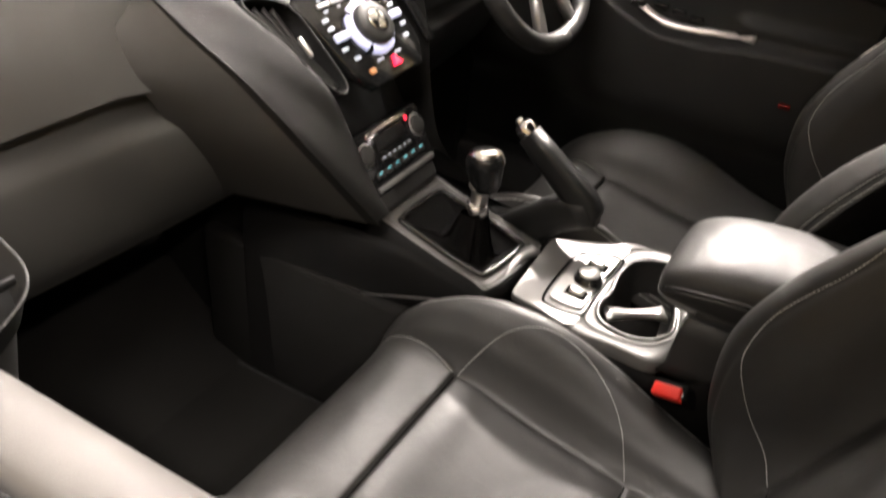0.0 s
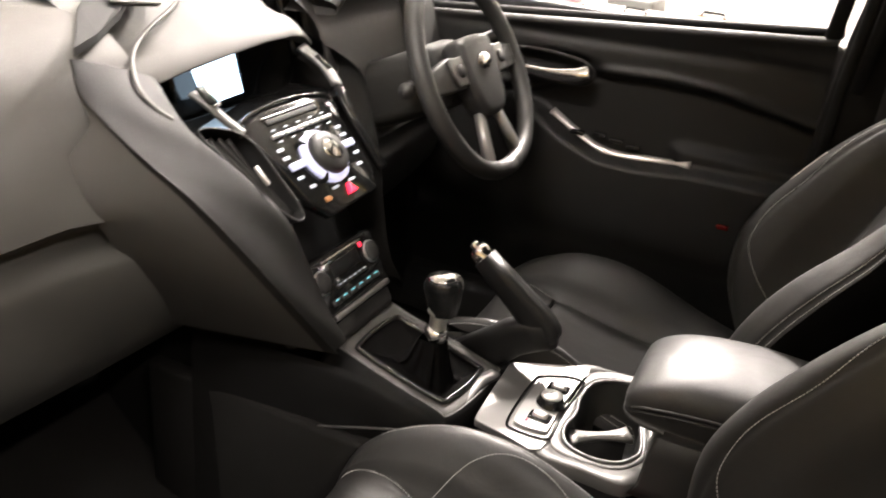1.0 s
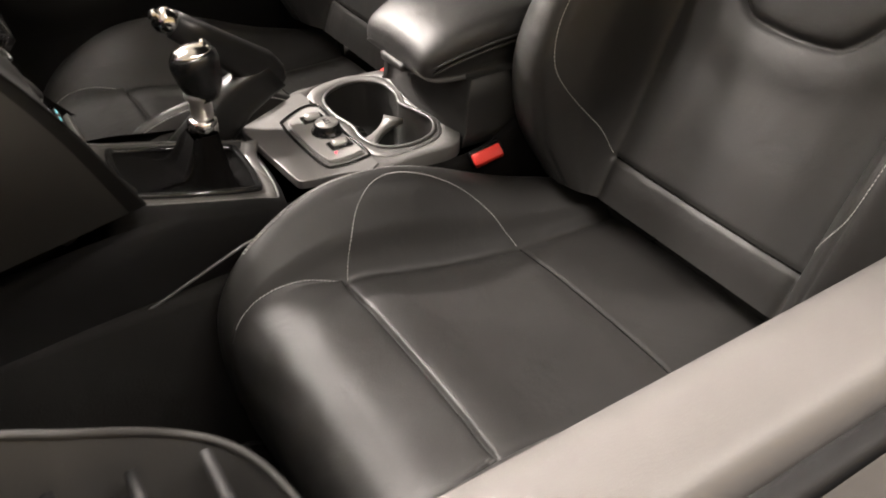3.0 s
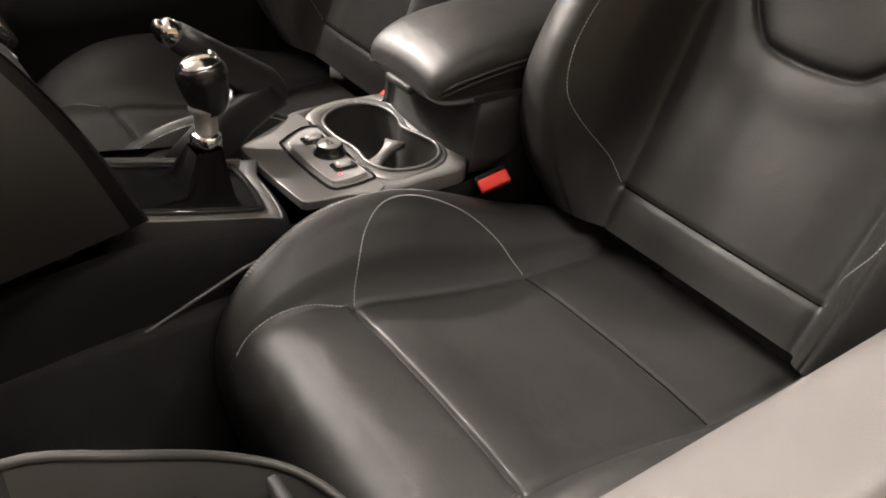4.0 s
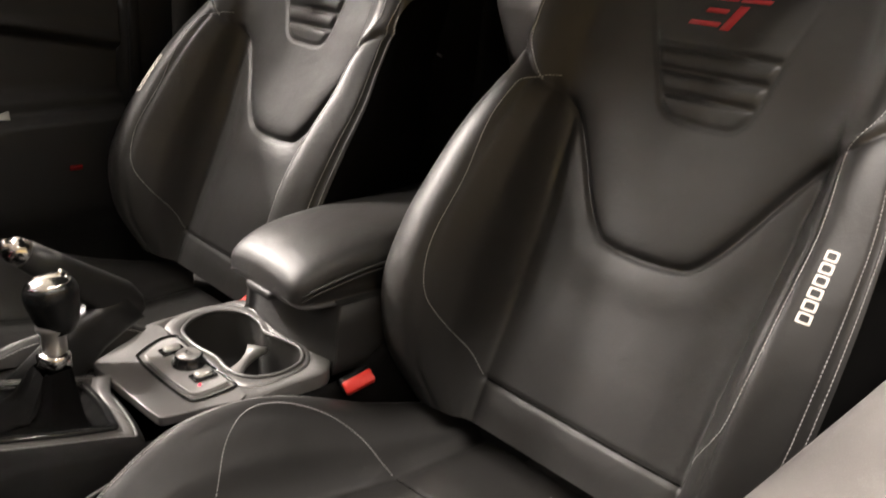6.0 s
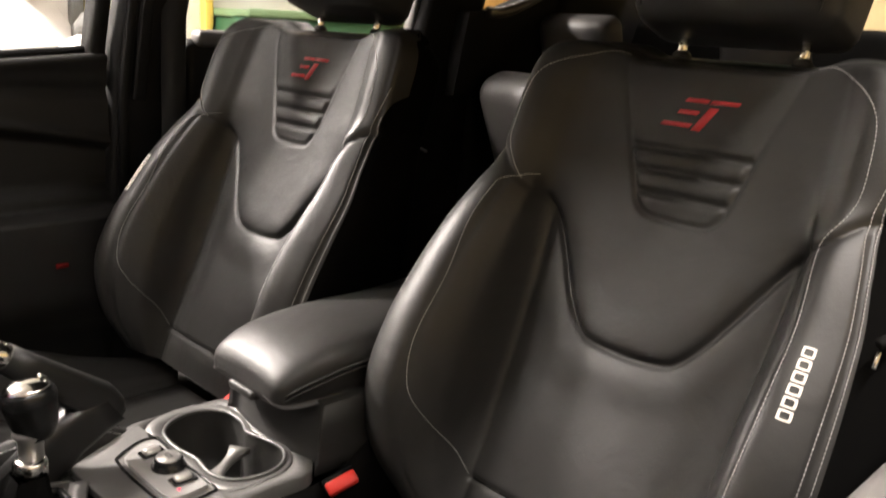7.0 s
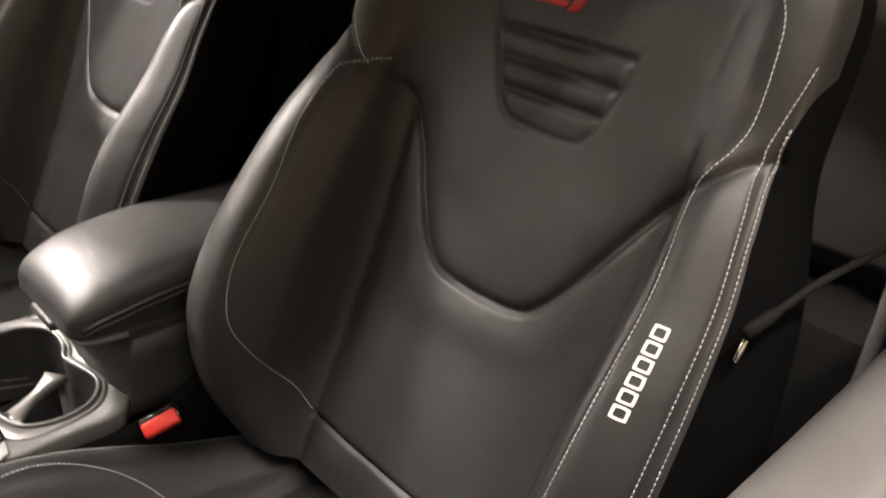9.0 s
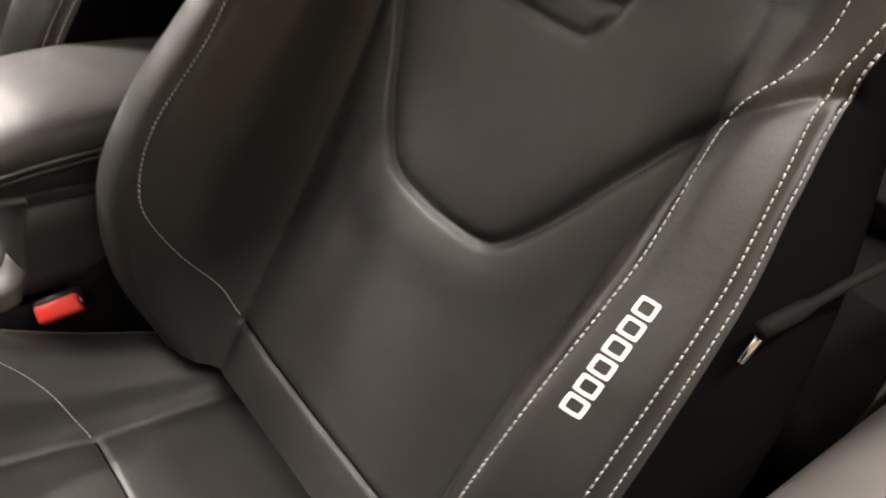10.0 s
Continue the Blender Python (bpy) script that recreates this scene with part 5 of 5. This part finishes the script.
part("gear_surround", sheet(rows, closed_v=True), FLANK_SHADED, console, "dark frame round the gaiter")
sh = [[(p[0] * 1.0, p[1], gz(p[1]) + 0.001) for p in go], [(p[0] * 1.09, 0.58 + (p[1] - 0.58) * 1.04, gz(p[1]) - 0.003) for p in go], [(p[0] * 1.22, 0.58 + (p[1] - 0.58) * 1.06, gz(p[1]) - 0.022) for p in go], [(p[0] * 1.28, 0.58 + (p[1] - 0.58) * 1.06, gz(p[1]) - 0.06) for p in go]]
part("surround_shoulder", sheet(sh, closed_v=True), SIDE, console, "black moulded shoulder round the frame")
part("surround_rim", tube([(p[0] * 0.985, p[1] * 0.99 + 0.006, gz(p[1]) + 0.0005) for p in go], 0.0014, 8, True), DECK, console, "thin silver rim")
part("gaiter_rim", tube([(p[0], p[1], gz(p[1]) + 0.002) for p in gi], 0.005, 8, True), GLOSS, console)
arc = smooth_line([C(0.055, 0.475, 0.612), C(0.02, 0.49, 0.607), C(-0.04, 0.492, 0.600), C(-0.082, 0.502, 0.597)], 5)
part("rear_arc", strip(arc, 0.022, 0.006, [(0, 0.15, 1)] * len(arc)), SILVER, console, "silver arc behind the gear lever")
gl = []
for k in range(9):
    t = k / 8
    ring_ = []
    for p in gi:
        h_ = t ** 0.36
        q = np.array((p[0], p[1])) * (1 - h_) + np.array((-0.019 + 0.016 * np.sign(p[0]) * abs(p[0] / 0.06) ** 0.7, 0.553 + 0.016 * np.sign(p[1] - 0.578) * abs((p[1] - 0.578) / 0.08) ** 0.7)) * h_
        fold = 0.006 * math.sin(p[0] * 210 + p[1] * 150) * math.sin(math.pi * t)
        ring_.append((q[0] + fold, q[1] + fold, gz(p[1]) * (1 - t * t) + (0.690 + DZ) * t * t - 0.012 * math.sin(math.pi * min(1, t * 1.15))))
    gl.append(ring_)
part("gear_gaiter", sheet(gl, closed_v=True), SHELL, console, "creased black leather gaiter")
# raised leather cheek on the driver's side of the lever
cheek = smooth_line([(0.145, 0.622, 0.600), (0.146, 0.592, 0.628), (0.147, 0.545, 0.643), (0.148, 0.50, 0.647), (0.150, 0.45, 0.642), (0.154, 0.405, 0.630), (0.158, 0.365, 0.608)], 6)
rows = [[C(x + 0.012, y, 0.56), C(x + 0.010, y, z - 0.012), C(x + 0.005, y, z - 0.001), C(x - 0.002, y, z), C(x - 0.007, y, z - 0.004), C(x - 0.012, y, z - 0.016), C(x - 0.026, y, 0.585), C(x - 0.035, y, 0.565)] for x, y, z in cheek]
ck = part("lever_cheek", sheet([smooth_line(r, 3) for r in rows]), LEATHER, console, "stitched leather cheek beside the handbrake")
part("stitching", dashes([C(x - 0.009, y, z - 0.006) for x, y, z in cheek], [(-0.7, 0, 0.7)] * len(cheek)), THREAD, ck)
# bin under the armrest
base = smooth_line([(-0.080, 0.19, 0), (-0.066, 0.216, 0), (0.03, 0.228, 0), (0.125, 0.216, 0), (0.140, 0.19, 0), (0.140, -0.16, 0), (0.12, -0.18, 0), (-0.06, -0.18, 0), (-0.080, -0.16, 0)], 4, True)
part("bin_body", sheet([[C(p[0] * 1.06 - 0.002, p[1] * 1.04, 0.60) for p in base], [C(p[0] * 1.02, p[1], 0.615) for p in base], [C(p[0], p[1] - 0.004, 0.66) for p in base], [C(p[0] * 0.97, p[1] - 0.01, 0.69) for p in base]], closed_v=True, caps=True), PLASTIC, console)
ap = []
for y, z0, z1, w in ((0.268, 0.700, 0.709, 0.056), (0.264, 0.691, 0.723, 0.076), (0.248, 0.686, 0.738, 0.087), (0.212, 0.683, 0.754, 0.092), (0.15, 0.683, 0.764, 0.094), (0.0, 0.686, 0.773, 0.094), (-0.12, 0.688, 0.769, 0.092), (-0.15, 0.695, 0.75, 0.082)):
    sec = [(-w, z0 + 0.4 * (z1 - z0)), (-w * 0.97, z0 + 0.12 * (z1 - z0)), (-w * 0.88, z0), (w * 0.88, z0), (w * 0.97, z0 + 0.12 * (z1 - z0)), (w, z0 + 0.40 * (z1 - z0)), (w * 0.97, z0 + 0.68 * (z1 - z0)), (w * 0.84, z0 + 0.88 * (z1 - z0)), (w * 0.55, z1 - 0.01 * (z1 - z0)), (0, z1 + 0.003), (-w * 0.55, z1 - 0.01 * (z1 - z0)), (-w * 0.84, z0 + 0.88 * (z1 - z0)), (-w * 0.97, z0 + 0.68 * (z1 - z0))]
    ap.append([(p[0], p[1], p[2]) for p in smooth_line([C(0.034 + x, y, z) for x, z in sec], 4, True)])
ap = np.array(ap)
apr = np.array([smooth_line(ap[:, k], 6) for k in range(ap.shape[1])]).transpose(1, 0, 2)
rest = part("armrest", sheet([[tuple(q) for q in r] for r in apr], closed_v=True, caps=True), LEATHER, console, "padded black leather armrest")
for zo in (0.0, 0.007):
    pth = [C(-0.050, 0.254, 0.697 + zo), C(-0.0605, 0.228, 0.710 + zo), C(-0.0645, 0.15, 0.722 + zo), C(-0.0655, 0.0, 0.728 + zo), C(-0.062, -0.12, 0.726 + zo)]
    part("piping", tube(smooth_line(pth, 6), 0.0022, 6), LEATHER, rest)
part("latch", box((0.06, 0.02, 0.012), C(0.03, 0.262, 0.690), 0.004, 2), PLASTIC, rest)

# ---- gear lever and handbrake ----
gear = thing("gear_lever", "black gear lever with chrome cap and collar", "gear lever", at=(-0.017, 0.544, 0.655))
part("shaft", tube([(0, 0.010, -0.02), (0, 0.004, 0.045)], 0.0105, 14), SATIN, gear)
part("collar", turned([(0.013, -0.008), (0.0175, -0.006), (0.0175, 0.010), (0.014, 0.013)], 24, pose(0, 0.006, 0.038)), CHROME, gear, "chrome collar")
part("sleeve", turned([(0.0125, 0), (0.0125, 0.02), (0.017, 0.026), (0.017, 0.034)], 24, pose(0, 0.004, 0.052)), SATIN, gear)
kp = smooth_line([(0.0165, 0.0, 0), (0.0200, 0.008, 0), (0.0235, 0.024, 0), (0.0262, 0.042, 0), (0.0268, 0.052, 0), (0.0245, 0.062, 0), (0.018, 0.068, 0), (0.008, 0.071, 0), (0.001, 0.0715, 0)], 4)
KM = pose(0, -0.004, 0.074, -8) @ Matrix.Diagonal((0.92, 1.05, 0.88, 1))
part("knob", turned([(max(0.0005, r), z) for r, z, _ in kp], 32, KM), LEATHERGLOSS, gear, "black leather knob")
part("knob_cap", turned([(0.0225, 0.0640), (0.0218, 0.0668), (0.0165, 0.0708), (0.008, 0.0732), (0.001, 0.0738)], 32, KM), CHROME, gear, "chrome knob cap")
bd = [KM @ Vector((r * 0.45, -r * 0.89, z)) for r, z in ((0.016, 0.0695), (0.0215, 0.0655), (0.0255, 0.0590), (0.0270, 0.0520), (0.0266, 0.045))]
part("knob_band", tube(smooth_line(bd, 5), np.linspace(0.004, 0.0014, 21), 8), CHROME, gear, "chrome band down the knob")

brake = thing("handbrake", "black angled handbrake lever with chrome tip", "handbrake", at=(0.102, 0.0, 0.60))
def limb(pts, name, mat, label="", w=0.019, ky=0.55, kz=0.8):
    rows = []
    for x, y, z, hh in pts:
        rows.append([(x - w, y, z), (x - w * 0.75, y - hh * ky, z - hh * kz), (x + w * 0.75, y - hh * ky, z - hh * kz), (x + w, y, z), (x + w * 0.75, y + hh * ky, z + hh * kz), (x - w * 0.75, y + hh * ky, z + hh * kz)])
    return part(name, sheet([[tuple(q) for q in smooth_line(r, 3, True)] for r in rows], closed_v=True, caps=True), mat, brake, label)
limb([(0, 0.533, 0.175, 0.015), (0, 0.50, 0.148, 0.018), (0, 0.46, 0.116, 0.021), (0, 0.428, 0.091, 0.023), (0, 0.412, 0.077, 0.018), (0, 0.406, 0.072, 0.010)], "grip", GRIP, w=0.017, ky=-0.62, kz=0.78)
limb([(0, 0.414, 0.082, 0.022), (0, 0.44, 0.074, 0.026), (0, 0.47, 0.058, 0.028), (0, 0.50, 0.030, 0.030), (0, 0.55, -0.01, 0.030)], "lever_arm", GRIP)
part("tip", turned([(0.0135, -0.004), (0.0165, 0.0), (0.0165, 0.020), (0.013, 0.026), (0.006, 0.028)], 24, Matrix.Translation((0, 0.528, 0.171)) @ pose(0, 0, 0, -52)), CHROME, brake, "chrome tip")
part("release_button", turned([(0.007, 0.026), (0.007, 0.034), (0.004, 0.036)], 16, Matrix.Translation((0, 0.528, 0.171)) @ pose(0, 0, 0, -52)), CHROME, brake)
part("lever_boot", box((0.05, 0.16, 0.05), (0, 0.53, -0.015), 0.018, 3, pose(0, 0, 0, 8)), RUBBER, brake)

# ---- belt buckles, seat belts ----
def buckle(at, turn):
    b = thing("belt_buckle", "black seat-belt buckle with red release button", "buckle", "belt buckles", at)
    b.matrix_world = Matrix.Translation(at) @ turn
    part("housing", box((0.023, 0.050, 0.075), (0, 0, -0.042), 0.006, 3), GLOSS, b)
    part("release_button", box((0.018, 0.042, 0.014), (-0.006, 0, -0.006), 0.003, 2), RED, b, "red release button")
    part("stalk", box((0.008, 0.03, 0.16), (0.002, -0.01, -0.15), 0.003), PLASTIC, b)
    return b
buckle((-0.108, 0.208, 0.600), pose(0, 0, 0, -28, -38, 0))
buckle((0.176, 0.212, 0.604), pose(0, 0, 0, -25, 10, 0))

def web(name, pts, width, parent, mat):
    rows = []
    n = len(pts)
    for k in range(n):
        p = Vector(pts[k])
        s = Vector((0.25, 1, 0)).normalized() * width / 2
        rows.append([p - s, p + s, p + s + Vector((0.002, 0, 0)), p - s + Vector((0.002, 0, 0))])
    return part(name, sheet(rows, closed_v=True, caps=True), mat, parent)
belt = thing("seat_belt", "grey seat belt on the passenger's door pillar", "seat belt")
web("webbing", smooth_line([(-0.664, -0.262, 1.30), (-0.668, -0.255, 1.1), (-0.672, -0.245, 0.95), (-0.670, -0.25, 0.80), (-0.662, -0.27, 0.60), (-0.66, -0.28, 0.42)], 4), 0.047, belt, WEB)
part("guide", box((0.02, 0.07, 0.05), (-0.672, -0.262, 1.26), 0.01, 3), PLASTIC, belt)
part("belt_stop", box((0.012, 0.05, 0.02), (-0.664, -0.247, 0.93), 0.004, 2), PLASTIC, belt)
tg = part("tongue_holder", tube(smooth_line([(-0.664, -0.20, 0.926), (-0.652, -0.10, 0.922), (-0.647, -0.045, 0.914), (-0.643, -0.004, 0.908)], 4), [0.0035] * 9 + [0.0055] * 4, 10, False, 0.8), SIDE, belt)
part("tongue", box((0.004, 0.006, 0.018), (-0.641, -0.010, 0.890), 0.001, 1, pose(0, 0, 0, 25)), CHROME, belt, "bright steel tongue")
belt2 = thing("seat_belt", "grey seat belt on the driver's door pillar", "seat belt")
web("webbing", [(0.668, 0.02, 1.36), (0.69, 0.02, 1.1), (0.70, 0.02, 0.8), (0.70, 0.02, 0.45)], 0.047, belt2, WEB_DARK)

# ---- rear seat ----
bench = thing("rear_bench", "grey-black leather rear bench seat", "bench seat", at=(CX, -0.55, FLOOR_Z))
# carpet black on the cushion carries the shade of the rear footwell
part("bench_cushion", box((1.24, 0.46, 0.20), (0, -0.06, 0.13), 0.05, 4, pose(0, 0, 0, 8)), CARPET, bench, "bench cushion darkened for the rear footwell shade")
for x, w in ((-0.43, 0.43), (0.0, 0.40), (0.43, 0.43)):
    part("bench_back", box((w, 0.13, 0.58), (x, -0.40, 0.515), 0.055, 5, pose(0, 0, 0, -24)), LEATHER2, bench)
    hr_ = part("rear_headrest", box((0.24 if x else 0.20, 0.09, 0.15), (x * 1.2, -0.52, 0.868), 0.035, 4, pose(0, 0, 0, -18)), LEATHER2, bench)
    for dx in (-0.05, 0.05):
        part("headrest_post", tube([(x * 1.2 + dx, -0.50, 0.70), (x * 1.2 + dx, -0.52, 0.83)], 0.006, 8), CHROME, hr_)

# ---- interior mirror ----
mir = thing("rear_view_mirror", "black interior mirror hung from the windscreen", "mirror", at=(0.0, 0.52, 1.24))
part("housing", slab([(p[0], p[1]) for p in smooth_line([(-0.115, -0.02, 0), (-0.10, 0.03, 0), (0, 0.04, 0), (0.10, 0.03, 0), (0.115, -0.02, 0), (0.08, -0.035, 0), (-0.08, -0.035, 0)], 4, True)], 0.035, pose(0, 0, 0, 90, 0, -20), 0.01, 3), PLASTIC, mir)
part("mirror_glass", slab([(p[0] * 0.92, p[1] * 0.88) for p in smooth_line([(-0.115, -0.02, 0), (-0.10, 0.03, 0), (0, 0.04, 0), (0.10, 0.03, 0), (0.115, -0.02, 0), (0.08, -0.035, 0), (-0.08, -0.035, 0)], 4, True)], 0.003, pose(0, 0, 0, 90, 0, -20) @ Matrix.Translation((0, 0, 0.034))), CHROME, mir)
part("arm", tube([(0, 0.02, 0.02), (0, 0.06, 0.09), (0, 0.10, 0.12)], 0.01), PLASTIC, mir)

# ---- the garage ----
wall("wall_east", box((0.12, 14, 3.4), (4.2, 0, 1.7), 0), CREAM, "cream painted garage wall", smooth=False)
wall("wall_south", box((14, 0.12, 3.4), (0, -4.6, 1.7), 0), CREAM, "cream painted garage wall", smooth=False)
wall("wall_north", box((14, 0.12, 3.4), (0, 6.0, 1.7), 0), CREAM, "cream painted garage wall", smooth=False)
wall("wall_west", box((0.12, 14, 3.4), (-4.5, 0, 1.7), 0), CREAM, "cream painted garage wall", smooth=False)
wall("ceiling_garage", box((14, 14, 0.1), (0, 0, 3.15), 0), PALE, "white garage ceiling", smooth=False)
wb = thing("wall_board", "glossy white boarding on the garage wall", "board", at=(4.10, 1.2, 0.0))
part("board", box((0.03, 8.0, 2.9), (0, 0, 1.45), 0.01), WHITE, wb)
part("edge_rail", box((0.035, 8.0, 0.03), (-0.004, 0, 2.90), 0.006), SATIN, wb)
gb = thing("green_bench", "green painted workbench with paler edge along the wall", "bench", at=(3.85, -3.1, 0))
part("bench_front", box((0.46, 2.3, 1.15), (0, 0, 0.575), 0.02), GREEN, gb)
part("bench_top", box((0.50, 2.34, 0.05), (0, 0, 1.175), 0.012), GREEN_LIGHT, gb)
for y, w, m, lab in ((-1.10, 0.07, GREYTRIM, "grey painted post on the garage wall"), (-1.22, 0.13, YELLOW, "yellow painted post on the garage wall"), (-1.90, 0.06, YELLOW, "yellow painted post on the garage wall"), (-3.80, 0.10, BROWN, "brown timber post on the garage wall")):
    ps = thing("wall_post", lab, "post", at=(4.05, y, 0))
    part("post", box((0.07, w, 2.9), (0, 0, 1.45), 0.01), m, ps)
# made-up block for an unidentified brown object before the white wall
bx = thing("brown_stand_in", "small brown block standing in for an unidentified object", "box", at=(4.0, -0.85, 1.20))
part("case", box((0.16, 0.15, 0.11), (0, 0, 0.055), 0.03, 3), BROWN, bx)
part("knob", turned([(0.012, 0), (0.016, 0.01), (0.002, 0.018)], 14, pose(-0.08, 0, 0.06, 0, -90)), SATIN, bx)
# made-up white body and grey lump for an unidentified white and grey object
bn = thing("white_stand_in", "rounded white body standing in for an unidentified white object", "bin", at=(3.35, -0.95, 0))
part("body", turned([(0.20, 0), (0.24, 0.02), (0.27, 0.75), (0.26, 0.86), (0.20, 0.98), (0.08, 1.04), (0.01, 1.05)], 32), WHITE, bn)
part("rim", tube([(0.272 * math.cos(q), 0.272 * math.sin(q), 0.80) for q in np.linspace(0, 2 * math.pi, 32, endpoint=False)], 0.008, 8, True), GREYTRIM, bn)
bg = thing("grey_stand_in", "grey lump standing in for an unidentified grey object", "bag", at=(3.35, -0.92, 1.03))
part("cloth", sheet([[(0.11 * k * math.cos(q) * (1 + 0.15 * math.sin(3 * q)), 0.10 * k * math.sin(q), z + 0.012 * math.sin(4 * q)) for q in np.linspace(0, 2 * math.pi, 24, endpoint=False)] for k, z in ((0.5, 0.0), (0.95, 0.01), (1.0, 0.05), (0.7, 0.09), (0.2, 0.11))], closed_v=True, caps=True), GREYTRIM, bg)
dr = thing("oil_drum", "dark red-brown drum standing on the garage floor", "drum", at=(3.2, 1.62, 0))
part("body", turned([(0.27, 0), (0.28, 0.02), (0.28, 0.26), (0.29, 0.28), (0.28, 0.30), (0.28, 0.56), (0.29, 0.58), (0.28, 0.60), (0.28, 0.80), (0.29, 0.82)], 36), MAROON, dr)
part("lid", turned([(0.285, 0.80), (0.27, 0.805), (0.02, 0.805)], 36), MAROON, dr)
part("lid_ring", tube([(0.285 * math.cos(q), 0.285 * math.sin(q), 0.82) for q in np.linspace(0, 2 * math.pi, 36, endpoint=False)], 0.010, 8, True), SATIN_DARK, dr)
for x, y, hgt, m, lab in ((3.45, 1.12, 0.78, GREYTRIM, "dark grey tool case on the garage floor"), (3.5, 0.74, 0.70, BROWN, "brown wooden crate on the garage floor")):
    tc_ = thing("tool_case", lab, "case", at=(x, y, 0))
    part("case", box((0.34, 0.24, hgt), (0, 0, hgt / 2), 0.025, 3), m, tc_)
    part("handle", tube([(0, -0.06, hgt), (0, -0.05, hgt + 0.035), (0, 0.05, hgt + 0.035), (0, 0.06, hgt)], 0.008, 8), RUBBER, tc_)
yd = thing("cupboard", "yellow-brown wooden cupboard at the garage wall", "cupboard", at=(3.7, -4.0, 0))
part("carcass", box((0.9, 0.9, 2.2), (0, 0, 1.1), 0.01), OCHRE, yd)
for x in (-0.22, 0.22):
    d_ = part("door", box((0.43, 0.02, 2.1), (x, 0.46, 1.1), 0.006), OCHRE, yd)
    part("handle", box((0.015, 0.02, 0.12), (x - 0.16 * np.sign(x), 0.48, 1.1), 0.004), SATIN, d_)
sg_ = thing("wall_panel", "green painted panel on the garage wall", "panel", at=(0.9, -4.52, 1.62))
part("panel", box((2.4, 0.03, 1.2), (0, 0, 0.6), 0.01), GREEN, sg_)

for x, y, z, rz, _ in TUBES:
    t_ = thing("assumed_tube_light", "unseen white fluorescent batten assumed on the garage ceiling", "lamp", "garage lights")
    t_.matrix_world = pose(x, y, z, 0, 0, rz) @ Matrix.Translation((0, 0, 0.06))
    part("batten", box((0.10, 1.5, 0.05), (0, 0, 0.02), 0.006), WHITE, t_)
    part("tube", tube([(0, -0.72, -0.02), (0, 0.72, -0.02)], 0.013, 10), LAMP, t_)
pl = thing("panel_light", "unseen white panel light assumed on the garage ceiling", "lamp", "garage lights", at=(PANEL[0], PANEL[1], PANEL[2] + 0.05))
part("frame", box((0.50, 0.68, 0.05), (0, 0, 0.03), 0.01), WHITE, pl)
part("diffuser", box((0.42, 0.60, 0.008), (0, 0, 0.0), 0.003), LAMP, pl)
